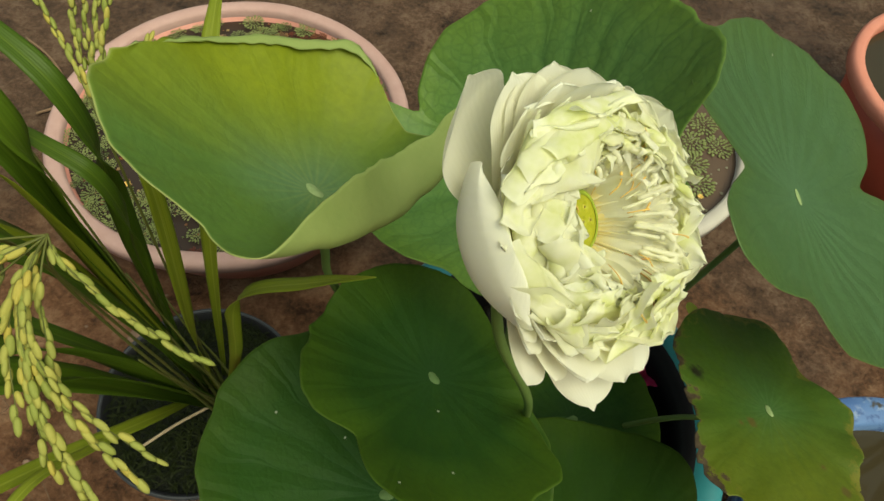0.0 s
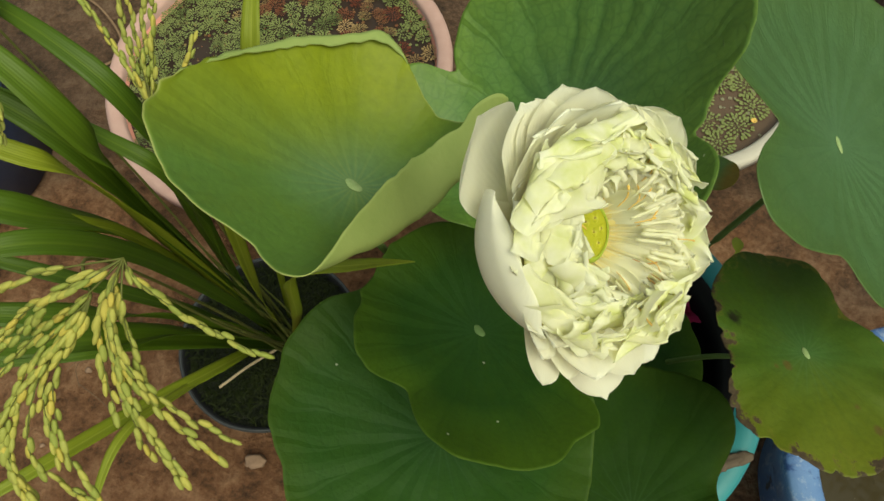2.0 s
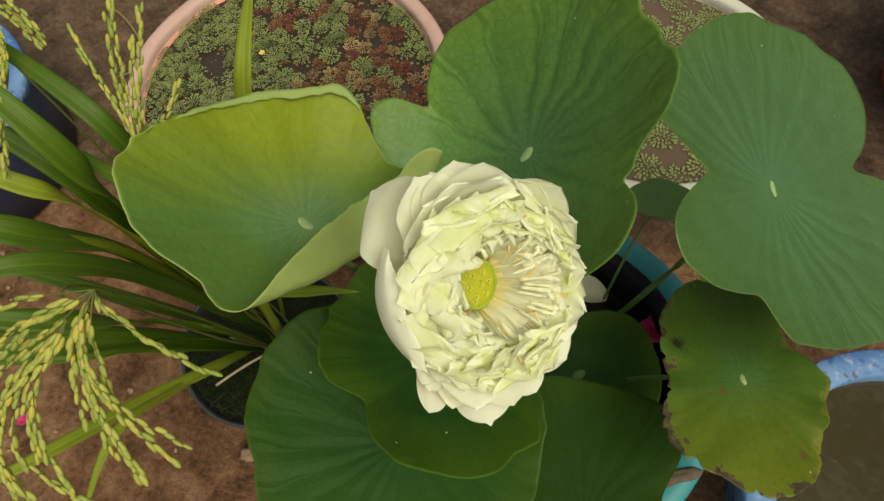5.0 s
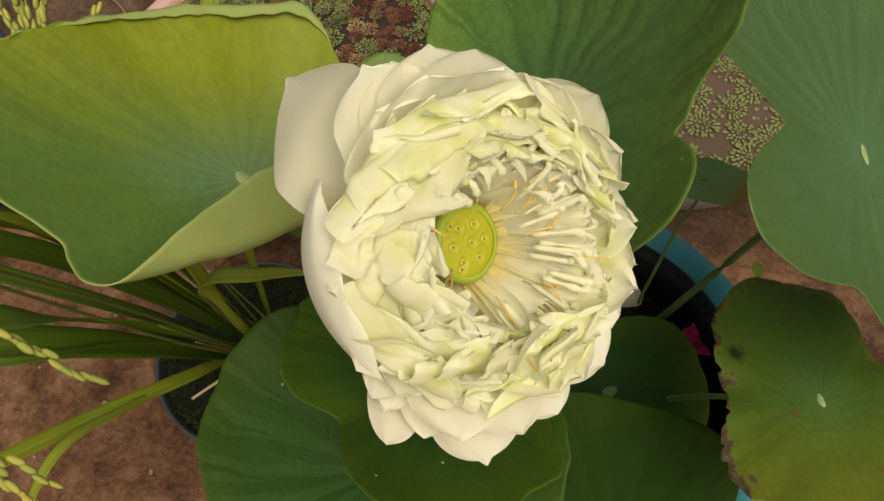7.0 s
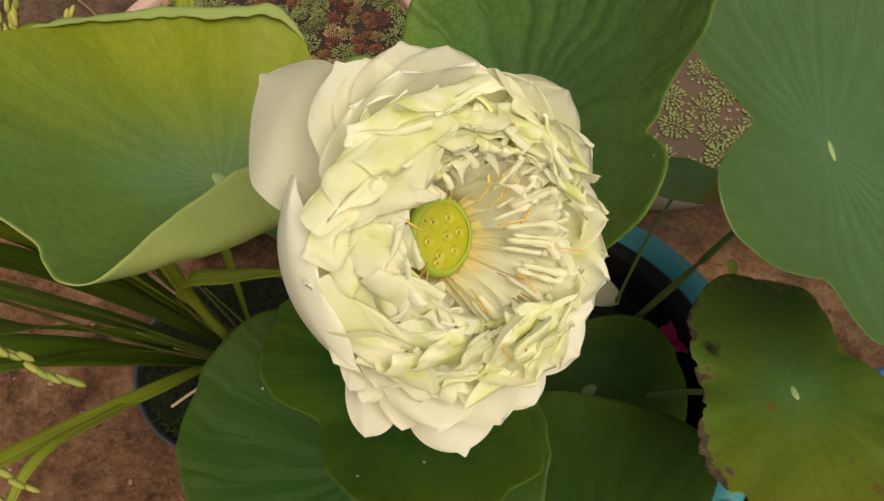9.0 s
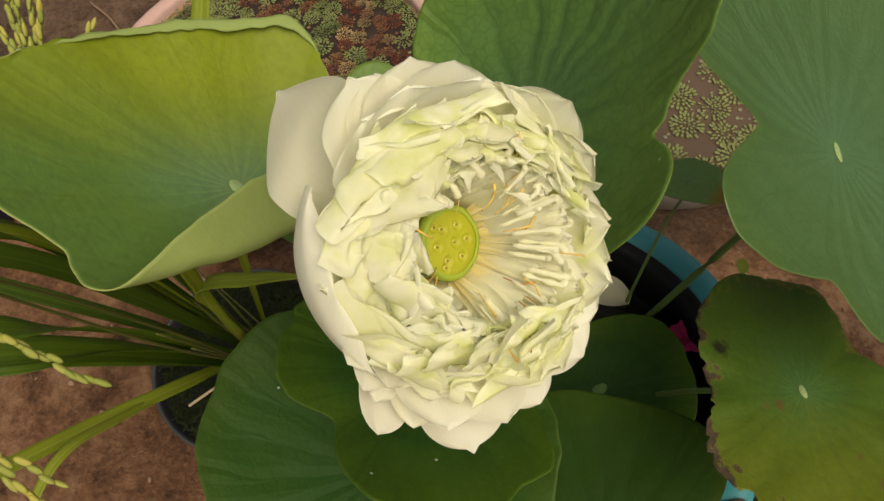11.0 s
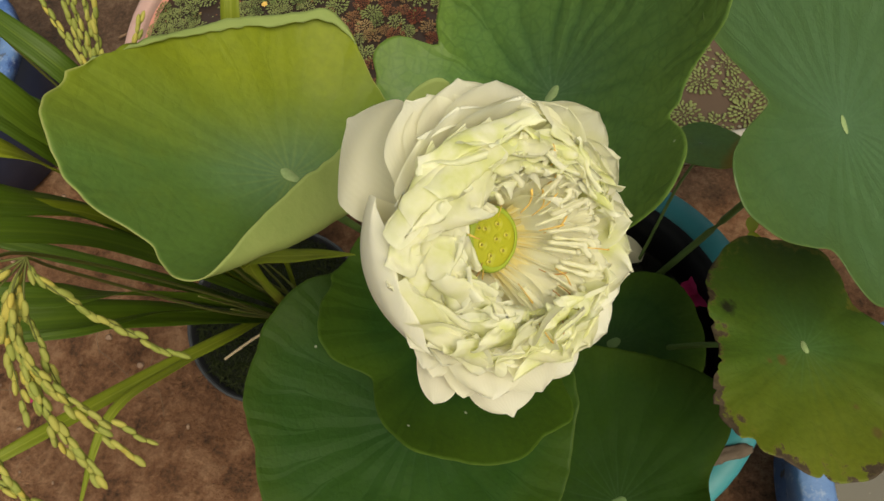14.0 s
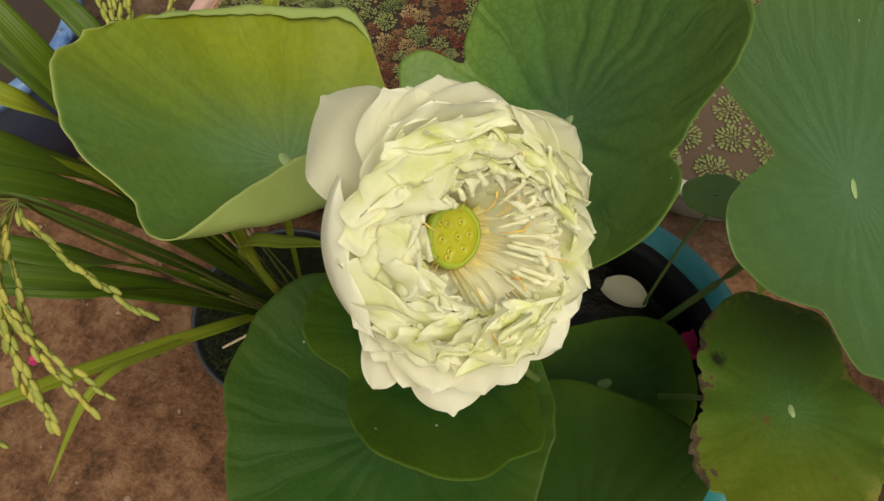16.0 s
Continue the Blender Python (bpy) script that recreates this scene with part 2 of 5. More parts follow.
M_petal = petal_material("petal_white", (0.88, 0.86, 0.67), (0.90, 0.89, 0.79), 0.05, 0.36)
# inner and strap petals: yellow base also carries the gaps' warm shade
M_inner = petal_material("petal_inner", (0.93, 0.88, 0.46), (0.95, 0.95, 0.77), 0.85, 0.50)
M_petaloid = petal_material("petaloid_cream", (0.94, 0.91, 0.64), (0.95, 0.95, 0.84), 0.10)
M_club = petal_material("strap_cream", (0.90, 0.78, 0.31), (0.94, 0.93, 0.79), 0.10)
M_anther = plain("anther_orange", (0.60, 0.36, 0.08), (0.74, 0.52, 0.16), 150, 0.6, 0.3, 0.2, 0.001)
M_filament = plain("filament_brown", (0.30, 0.15, 0.05), (0.45, 0.26, 0.08), 150, 0.6, 0.3, 0.2, 0.001)
M_pod = plain("pod_yellow_green", (0.36, 0.37, 0.020), (0.47, 0.46, 0.04), 70, 0.5, 0.35, 0.25, 0.002, 0.15)
M_podrim = plain("pod_rim", (0.24, 0.33, 0.03), (0.33, 0.40, 0.05), 70, 0.5, 0.35, 0.2, 0.002)
M_carpel = plain("carpel", (0.42, 0.40, 0.05), (0.55, 0.48, 0.08), 200, 0.4, 0.5, 0.1, 0.001)
M_carpel_tip = plain("carpel_tip", (0.20, 0.17, 0.02), (0.30, 0.25, 0.04), 200, 0.4, 0.5, 0.1, 0.001)
def blade_material(name, dark, light, rib):
    """Grass blade: fine lengthwise veins, a paler midrib, slow change along it."""
    n = Nodes(name)
    v = n.coords()
    at = n.add("ShaderNodeAttribute")
    at.attribute_name = "across"
    u = at.outputs["Fac"]
    g = n.noise(7.0, 3.0, vec=v)
    rnd = n.add("ShaderNodeObjectInfo").outputs["Random"]
    col = n.mix(n.math("ADD", n.math("MULTIPLY", g, 0.6), n.math("MULTIPLY", rnd, 0.4)), dark, light)
    stripe = n.math("PINGPONG", n.math("MULTIPLY", u, 9.0), 0.5)
    col = n.mix(n.math("MULTIPLY", stripe, 0.5), col, n.mix(1.0, col, (0.62, 0.66, 0.5), "MULTIPLY"))
    mid = n.math("SUBTRACT", 1.0, n.math("MINIMUM", n.math("MULTIPLY", n.math("ABSOLUTE", n.math("SUBTRACT", u, 0.5)), 14.0), 1.0))
    col = n.mix(n.math("MULTIPLY", mid, 0.55), col, rib)
    n.bump(n.math("ADD", stripe, n.math("MULTIPLY", n.noise(60.0, 4.0, vec=v), 0.8)), 0.35, 0.0012)
    return n.done(col, 0.5, 0.35, translucent=0.3, tint=n.mix(1.0, col, (1.2, 1.3, 0.6), "MULTIPLY"))


M_rice = blade_material("rice_blade", (0.050, 0.105, 0.008), (0.110, 0.180, 0.013), (0.14, 0.21, 0.02))
M_rice_y = blade_material("rice_blade_yellow", (0.17, 0.225, 0.016), (0.29, 0.33, 0.03), (0.36, 0.40, 0.07))
M_culm = plain("rice_culm", (0.06, 0.09, 0.015), (0.14, 0.13, 0.035), 18, 0.6, 0.3, 0.3, 0.002)


def ground_material():
    n = Nodes("wet_red_soil")
    v = n.coords()
    big = n.noise(1.6, 4.0, 0.6, vec=v)
    mid = n.noise(11.0, 6.0, 0.65, vec=v)
    fine = n.noise(70.0, 7.0, 0.75, vec=v)
    col = n.ramp(n.math("ADD", n.math("MULTIPLY", mid, 0.6), n.math("MULTIPLY", fine, 0.4)),
                 [(0.38, (0.055, 0.023, 0.009)), (0.5, (0.245, 0.114, 0.056)), (0.62, (0.42, 0.235, 0.135))])
    sep = n.add("ShaderNodeSeparateXYZ")
    n.link(v, sep.inputs[0])
    # trampled wet mud behind the tubs, drier red soil in front
    back = n.math("ADD", sep.outputs[1], n.math("MULTIPLY", n.math("SUBTRACT", n.noise(4.0, 4.0, 0.6, vec=v), 0.5), 0.9))
    mud = n.grey(back, 0.70, 1.15)
    mudcol = n.ramp(n.math("ADD", n.math("MULTIPLY", mid, 0.5), n.math("MULTIPLY", fine, 0.5)), [(0.36, (0.035, 0.022, 0.014)), (0.5, (0.125, 0.074, 0.048)), (0.64, (0.23, 0.155, 0.11))])
    col = n.mix(n.math("MULTIPLY", mud, 0.85), col, mudcol)
    wet = n.grey(big, 0.46, 0.6)
    col = n.mix(n.math("MULTIPLY", wet, 0.35), col, n.mix(0.8, col, (0.55, 0.5, 0.5), "MULTIPLY"))
    pale = n.grey(n.noise(30.0, 3.0, vec=v), 0.66, 0.72)
    col = n.mix(n.math("MULTIPLY", pale, 0.25), col, (0.36, 0.24, 0.16))
    n.bump(n.math("ADD", mid, n.math("MULTIPLY", fine, 0.6)), 1.0, 0.035)
    return n.done(col, n.mix(wet, (0.85,) * 3, (0.5,) * 3), 0.35)


M_ground = ground_material()
M_pink = plain("faded_pink_plastic", (0.50, 0.17, 0.13), (0.60, 0.30, 0.25), 22, 0.55, 0.4, 0.25, 0.004)
M_pale = plain("faded_rim", (0.39, 0.22, 0.195), (0.54, 0.37, 0.345), 35, 0.65, 0.3, 0.3, 0.004)
M_clod = plain("dried_mud", (0.06, 0.045, 0.032), (0.17, 0.13, 0.10), 60, 0.85, 0.15, 0.6, 0.004)
M_white = plain("white_plastic", (0.45, 0.41, 0.35), (0.58, 0.54, 0.48), 30, 0.5, 0.4, 0.2, 0.003)
M_red = plain("red_plastic", (0.33, 0.05, 0.03), (0.45, 0.085, 0.05), 20, 0.45, 0.45, 0.2, 0.003)
M_coral = plain("coral_rim", (0.60, 0.20, 0.14), (0.70, 0.30, 0.22), 30, 0.5, 0.4, 0.2, 0.003)
M_cyan = plain("turquoise_plastic", (0.015, 0.16, 0.19), (0.045, 0.27, 0.30), 18, 0.45, 0.45, 0.25, 0.003)
# copy of the navel colour with shade put in, for the low leaves
M_navel_dark = plain("navel_shaded", (0.06, 0.11, 0.035), (0.11, 0.18, 0.065), 120, 0.7, 0.2, 0.3, 0.001)


def chipped_paint():
    n = Nodes("chipped_blue_paint")
    v = n.coords()
    f = n.noise(40.0, 6.0, 0.7, vec=v)
    g = n.noise(7.0, 3.0, vec=v)
    col = n.mix(n.grey(g, 0.3, 0.7), (0.05, 0.12, 0.34), (0.15, 0.26, 0.47))
    col = n.mix(n.math("MULTIPLY", n.grey(n.noise(26.0, 5.0, 0.65, vec=v), 0.55, 0.66), 0.8), col, (0.012, 0.035, 0.16))
    col = n.mix(n.math("MULTIPLY", n.grey(f, 0.54, 0.66), 0.5), col, (0.42, 0.48, 0.56))
    col = n.mix(n.grey(n.noise(22.0, 4.0, vec=v), 0.62, 0.68), col, (0.06, 0.055, 0.05))
    n.bump(f, 0.5, 0.006)
    return n.done(col, 0.55, 0.3)


M_bluetub = chipped_paint()
M_black = plain("black_plastic", (0.004, 0.004, 0.005), (0.012, 0.012, 0.014), 25, 0.6, 0.2, 0.25, 0.003)
M_grey_rim = plain("dusty_black_rim", (0.03, 0.033, 0.038), (0.075, 0.08, 0.09), 40, 0.55, 0.35, 0.25, 0.002)
M_lining = plain("black_lining", (0.003, 0.003, 0.004), (0.008, 0.008, 0.010), 25, 0.5, 0.2, 0.25, 0.003)
# wall of the left blue tub, its shade put into the colour
M_blue_shaded = plain("shaded_blue_paint", (0.01, 0.013, 0.03), (0.03, 0.04, 0.08), 25, 0.4, 0.5, 0.25, 0.003)
M_mud = plain("black_mud", (0.003, 0.003, 0.003), (0.010, 0.009, 0.007), 30, 0.3, 0.25, 0.6, 0.02)
M_moss = plain("algae_soil", (0.002, 0.003, 0.002), (0.022, 0.028, 0.012), 90, 0.5, 0.4, 1.0, 0.02)
M_algae = plain("algae_strand", (0.004, 0.007, 0.001), (0.026, 0.036, 0.006), 40, 0.7, 0.15, 0.3, 0.002)
M_straw = plain("dry_straw", (0.40, 0.29, 0.18), (0.58, 0.46, 0.31), 60, 0.7, 0.2, 0.3, 0.002)
M_magenta = plain("magenta_petal", (0.50, 0.015, 0.12), (0.68, 0.05, 0.22), 60, 0.5, 0.3, 0.2, 0.002, 0.3)
M_twig = plain("dry_root", (0.16, 0.095, 0.06), (0.26, 0.17, 0.11), 60, 0.8, 0.2, 0.3, 0.002)
M_stone = plain("pale_stone", (0.17, 0.10, 0.065), (0.34, 0.23, 0.17), 60, 0.8, 0.2, 0.5, 0.004)


def grain_material():
    n = Nodes("rice_grain")
    rnd = n.math("FRACT", n.math("ADD", n.add("ShaderNodeNewGeometry").outputs["Random Per Island"], n.add("ShaderNodeObjectInfo").outputs["Random"]))
    f = n.noise(300.0, 2.0)
    col = n.ramp(rnd, [(0.0, (0.25, 0.29, 0.06)), (0.5, (0.34, 0.35, 0.085)), (0.85, (0.42, 0.39, 0.09)), (1.0, (0.48, 0.39, 0.08))])
    n.bump(f, 0.3, 0.001)
    return n.done(n.mix(0.3, col, n.mix(f, (0.6,) * 3, (1.3,) * 3), "MULTIPLY"), 0.6, 0.3, translucent=0.12)


def water_material(name, deep, rough=0.02, gloss=0.9):
    n = Nodes(name)
    v = n.coords()
    f = n.noise(5.0, 4.0, vec=v)
    s = n.grey(n.noise(70.0, 3.0, vec=v), 0.72, 0.76)
    col = n.mix(f, deep, tuple(c * 1.5 for c in deep))
    col = n.mix(n.math("MULTIPLY", s, 0.4), col, (0.3, 0.26, 0.2))
    n.bump(n.noise(9.0, 2.0, vec=v), 0.03, 0.01)
    n.bsdf.inputs["IOR"].default_value = 1.3
    return n.done(col, rough, gloss)


def azolla_material(name, bright):
    n = Nodes(name)
    rnd = n.add("ShaderNodeNewGeometry").outputs["Random Per Island"]
    f = n.noise(120.0, 3.0)
    g = n.noise(14.0, 2.0)
    stops = [(0.0, (0.05, 0.072, 0.022)), (0.5, (0.105, 0.128, 0.043)), (0.85, (0.19, 0.20, 0.08)), (1.0, (0.22, 0.15, 0.05))]
    col = n.ramp(n.math("ADD", n.math("MULTIPLY", rnd, 0.6), n.math("MULTIPLY", g, 0.4)), [(p, tuple(bright * x for x in c)) for p, c in stops])
    return n.done(n.mix(0.4, col, n.mix(f, (0.5,) * 3, (1.3,) * 3), "MULTIPLY"), 0.7, 0.25, translucent=0.1)


def red_azolla_material():
    n = Nodes("azolla_red")
    rnd = n.add("ShaderNodeNewGeometry").outputs["Random Per Island"]
    col = n.ramp(rnd, [(0.0, (0.11, 0.025, 0.014)), (0.4, (0.17, 0.07, 0.035)), (0.75, (0.20, 0.14, 0.06)), (1.0, (0.36, 0.24, 0.12))])
    return n.done(col, 0.75, 0.2)


M_grain = grain_material()
M_water_dark = water_material("dark_water", (0.032, 0.021, 0.016))
M_water_brown = water_material("brown_water", (0.034, 0.027, 0.014), 0.03, 0.72)
M_water_fern = water_material("murky_water", (0.085, 0.056, 0.038))
M_azolla = azolla_material("azolla_frond", 1.25)
M_rosette = plain("rosette_leaflet", (0.088, 0.114, 0.030), (0.27, 0.30, 0.115), 90, 0.65, 0.25, 0.2, 0.001)
M_azolla_red = red_azolla_material()
M_duck = plain("duckweed", (0.14, 0.10, 0.07), (0.26, 0.27, 0.17), 60, 0.6, 0.3, 0.1, 0.001)


# ---------------------------------------------------------------- building helpers
def mesh_object(name, bm, material, parent=None, label="", smooth=True):
    me = bpy.data.meshes.new(name)
    if smooth:
        for f in bm.faces:
            f.smooth = True
    bm.to_mesh(me)
    bm.free()
    for m in material if isinstance(material, (list, tuple)) else [material]:
        me.materials.append(m)
    ob = new(name, me)
    if parent is not None:
        ob.parent = parent
    if label:
        ob["label"] = label
    return ob


def part(name, bm, material, parent, label="", smooth=True):
    return mesh_object(name, bm, material, parent, label, smooth)


def from_data(name, verts, faces, material, parent=None, label="", smooth=True):
    me = bpy.data.meshes.new(name)
    me.from_pydata(verts, [], faces)
    if smooth:
        me.polygons.foreach_set("use_smooth", [True] * len(me.polygons))
    for m in material if isinstance(material, (list, tuple)) else [material]:
        me.materials.append(m)
    ob = new(name, me)
    if parent is not None:
        ob.parent = parent
    if label:
        ob["label"] = label
    return ob


def empty(name, place, label, category, group="", kind=""):
    ob = new(name)
    ob.empty_display_size = 0.02
    ob.location = place
    return tagged(ob, label, category, group, kind)


def loop_value(values, u):
    """Smooth periodic curve through evenly spaced values, u in turns."""
    n = len(values)
    f = (u % 1.0) * n
    i = int(f)
    t = f - i
    p0, p1, p2, p3 = (values[(i + k) % n] for k in (-1, 0, 1, 2))
    return 0.5 * (2 * p1 + (p2 - p0) * t + (2 * p0 - 5 * p1 + 4 * p2 - p3) * t * t + (3 * p1 - p0 - 3 * p2 + p3) * t**3)


def spline(points, n):
    """n+1 points along a Catmull-Rom curve."""
    p = [Vector(q) for q in points]
    p = [2 * p[0] - p[1]] + p + [2 * p[-1] - p[-2]]
    out = []
    m = len(p) - 3
    for k in range(n + 1):
        f = min(k / n * m, m - 1e-6)
        i = int(f)
        t = f - i
        a, b, c, d = p[i : i + 4]
        out.append(0.5 * (2 * b + (c - a) * t + (2 * a - 5 * b + 4 * c - d) * t * t + (3 * b - a - 3 * c + d) * t**3))
    return out


def tube_data(path, radii, sides=8, cap=True):
    verts, faces = [], []
    up = Vector((0.31, 0.17, 0.93))
    n = len(path)
    for i, p in enumerate(path):
        d = (path[min(i + 1, n - 1)] - path[max(i - 1, 0)]).normalized()
        u = d.cross(up)
        if u.length < 1e-4:
            u = d.cross(Vector((1, 0, 0)))
        u.normalize()
        w = d.cross(u)
        r = radii(i / (n - 1)) if callable(radii) else radii
        for k in range(sides):
            an = 2 * math.pi * k / sides
            verts.append(p + u * (r * math.cos(an)) + w * (r * math.sin(an)))
    for i in range(n - 1):
        for k in range(sides):
            a, b = i * sides + k, i * sides + (k + 1) % sides
            faces.append((a, b, b + sides, a + sides))
    if cap:
        faces.append(tuple(range(sides - 1, -1, -1)))
        faces.append(tuple(range((n - 1) * sides, n * sides)))
    return verts, faces


def tube(name, points, radii, material, parent=None, steps=16, sides=8, label=""):
    v, f = tube_data(spline(points, steps), radii, sides)
    return from_data(name, v, f, material, parent, label)


def lathe(profile, sides=72, wobble=0.0, seed=0.0):
    """A turned form from (radius, height) pairs."""
    bm = bmesh.new()
    rings = []
    for r, z in profile:
        ring = []
        for k in range(sides):
            a = 2 * math.pi * k / sides
            rr = r * (1 + wobble * (noise.noise(Vector((2 * math.cos(a), 2 * math.sin(a), seed))) + 0.4 * noise.noise(Vector((7 * math.cos(a), 7 * math.sin(a), seed)))))
            ring.append(bm.verts.new((rr * math.cos(a), rr * math.sin(a), z)))
        rings.append(ring)
    for a, b in zip(rings, rings[1:]):
        for k in range(sides):
            bm.faces.new((a[k], a[(k + 1) % sides], b[(k + 1) % sides], b[k]))
    return bm


# ---------------------------------------------------------------- ground
def build_ground():
    far = [4, 6, 10, 20, 50, 150, 600, 2500]
    near = [-1.8 + 0.03 * i for i in range(121)]
    xs = [-f for f in reversed(far)] + [-2.4, -2.0] + near + [2.1, 2.6] + far
    ys = [-f for f in reversed(far)] + [-2.4, -2.0] + [v + 0.6 for v in near] + [2.7, 3.2] + far
    verts = []
    for y in ys:
        for x in xs:
            d = 0.0
            if abs(x) < 2.0 and abs(y - 0.6) < 2.0:
                d = 0.012 * noise.noise(Vector((x * 3, y * 3, 0))) + 0.006 * noise.noise(Vector((x * 14, y * 14, 3))) - 0.012
            verts.append((x, y, d))
    w = len(xs)
    faces = [(j * w + i, j * w + i + 1, (j + 1) * w + i + 1, (j + 1) * w + i) for j in range(len(ys) - 1) for i in range(w - 1)]
    ob = from_data("ground", verts, faces, M_ground)
    return tagged(ob, "damp reddish brown bare soil with small clods", "ground", kind="structure")


build_ground()


def build_clods():
    """Loose crumbs of soil strewn over the ground."""
    r = random.Random(41)
    verts, faces = [], []
    phi = (1 + 5**0.5) / 2
    ico = [Vector(p).normalized() for p in ((-1, phi, 0), (1, phi, 0), (-1, -phi, 0), (1, -phi, 0), (0, -1, phi), (0, 1, phi), (0, -1, -phi), (0, 1, -phi), (phi, 0, -1), (phi, 0, 1), (-phi, 0, -1), (-phi, 0, 1))]
    tris = [(0, 11, 5), (0, 5, 1), (0, 1, 7), (0, 7, 10), (0, 10, 11), (1, 5, 9), (5, 11, 4), (11, 10, 2), (10, 7, 6), (7, 1, 8), (3, 9, 4), (3, 4, 2), (3, 2, 6), (3, 6, 8), (3, 8, 9), (4, 9, 5), (2, 4, 11), (6, 2, 10), (8, 6, 7), (9, 8, 1)]
    for k in range(5200):
        x, y = r.uniform(-1.5, 1.5), r.uniform(-0.4, 2.1)
        if noise.noise(Vector((x * 4, y * 4, 8))) < -0.15 and r.random() < 0.7:
            continue
        s = 0.0016 + 0.0075 * r.random() ** 4
        z = 0.012 * noise.noise(Vector((x * 3, y * 3, 0))) + 0.006 * noise.noise(Vector((x * 14, y * 14, 3))) - 0.012
        b0 = len(verts)
        for p in ico:
            verts.append((x + p.x * s * r.uniform(0.7, 1.2), y + p.y * s * r.uniform(0.7, 1.2), z + p.z * s * 0.6 * r.uniform(0.7, 1.1)))
        faces += [tuple(b0 + i for i in f) for f in tris]
    ob = from_data("soil_crumb", verts, faces, M_ground)
    tagged(ob, "loose crumbs of reddish soil on the ground", "soil", kind="stuff")


build_clods()


# ---------------------------------------------------------------- tubs and pots
def tub(name, label, place, radius, height, base, wall, rim_mat, rim_w=0.02, rim_drop=0.03, wobble=0.0, lip=0.012):
    """A round tub: outer wall and floor, inner wall, and a rolled rim of its own."""
    t = empty(name, place, label, "tub")
    r, b, h = radius, base, height
    body = [(0.001, 0.0), (b * 0.96, 0.0), (b, 0.006), (b + (r - rim_w - b) * 0.5, h * 0.5), (r - rim_w, h - rim_drop * 0.4)]
    body += [(r - rim_w - 0.008, h - rim_drop * 0.4), (b + (r - rim_w - b) * 0.5 - 0.008, h * 0.5), (b - 0.008, 0.014), (0.001, 0.014)]
    part("wall", lathe(body, 72, wobble, radius), wall, t)
    c = [(r - rim_w - lip, h - rim_drop), (r - rim_w - lip * 1.15, h - 0.008), (r - rim_w - lip * 0.65, h - 0.001), (r - rim_w * 0.5, h + 0.001), (r - 0.004, h - 0.002), (r, h - 0.008), (r, h - rim_drop), (r - 0.004, h - rim_drop), (r - rim_w - lip * 0.3, h - rim_drop - 0.002), (r - rim_w - lip, h - rim_drop)]
    part("rim", lathe(c, 72, wobble, radius), rim_mat, t)
    return t


def disc_sheet(radius, rings=10, sides=64, amp=0.0, seed=0.0):
    bm = bmesh.new()
    centre = bm.verts.new((0, 0, 0))
    prev = None
    for j in range(1, rings + 1):
        r = radius * j / rings
        ring = []
        for k in range(sides):
            a = 2 * math.pi * k / sides
            x, y = r * math.cos(a), r * math.sin(a)
            z = amp * (noise.noise(Vector((x * 25, y * 25, seed))) + 0.5 * noise.noise(Vector((x * 70, y * 70, seed))))
            ring.append(bm.verts.new((x, y, z)))
        for k in range(sides):
            if prev is None:
                bm.faces.new((centre, ring[k], ring[(k + 1) % sides]))
            else:
                bm.faces.new((prev[k], ring[k], ring[(k + 1) % sides], prev[(k + 1) % sides]))
        prev = ring
    return bm


def fill(name, place, radius, material, label, category, amp=0.0):
    ob = mesh_object(name, disc_sheet(radius, 24 if amp else 6, 96 if amp else 64, amp, radius), material)
    ob.location = place
    return tagged(ob, label, category)


PINK, PINK_R, PINK_H = (-0.47, 1.085), 0.40, 0.21
tub("pink_tub", "faded pink plastic tub with a pale worn rim", (*PINK, 0), PINK_R, PINK_H, 0.31, M_pink, M_pale, 0.023, 0.03, 0.012)
fill("tub_water", (*PINK, PINK_H - 0.035), PINK_R - 0.040, M_water_dark, "dark still water in the pink tub", "water")

WHITE, WHITE_R, WHITE_H = (0.40, 1.25), 0.325, 0.20
tub("white_tub", "dirty white plastic tub with green floating fern", (*WHITE, 0), WHITE_R, WHITE_H, 0.26, M_white, M_white, 0.02, 0.03, 0.01)
fill("tub_water", (*WHITE, WHITE_H - 0.03), WHITE_R - 0.032, M_water_fern, "murky water in the white tub", "water")

CYAN, CYAN_R, CYAN_H = (0.233, 0.439), 0.294, 0.42
cyan_tub = tub("turquoise_tub", "turquoise plastic tub holding the lotus plants", (*CYAN, 0), CYAN_R, CYAN_H, 0.25, M_cyan, M_cyan, 0.040, 0.012, 0.008)
ci = CYAN_R - 0.046
part("liner", lathe([(ci, CYAN_H + 0.002), (ci - 0.012, CYAN_H + 0.004), (ci - 0.022, CYAN_H - 0.004), (ci - 0.026, CYAN_H - 0.05), (ci - 0.04, CYAN_H - 0.20), (ci - 0.038, CYAN_H - 0.20), (ci - 0.020, CYAN_H - 0.05), (ci, CYAN_H - 0.004)], 72, 0.012, 2.0), M_lining, cyan_tub, "black plastic lining folded over the edge")
fill("pond_mud", (*CYAN, CYAN_H - 0.08), CYAN_R - 0.073, M_mud, "black wet mud and water in the turquoise tub", "mud", 0.006)

BLACK, BLACK_R, BLACK_H = (-0.315, 0.45), 0.178, 0.18
tub("black_pot", "round black plastic pot for the rice plant", (*BLACK, 0), BLACK_R, BLACK_H, 0.14, M_black, M_grey_rim, 0.002, 0.010, 0.006, 0.005)
pot_soil = fill("pot_soil", (*BLACK, BLACK_H - 0.02), BLACK_R - 0.012, M_moss, "dark soil covered with green algae", "soil", 0.008)

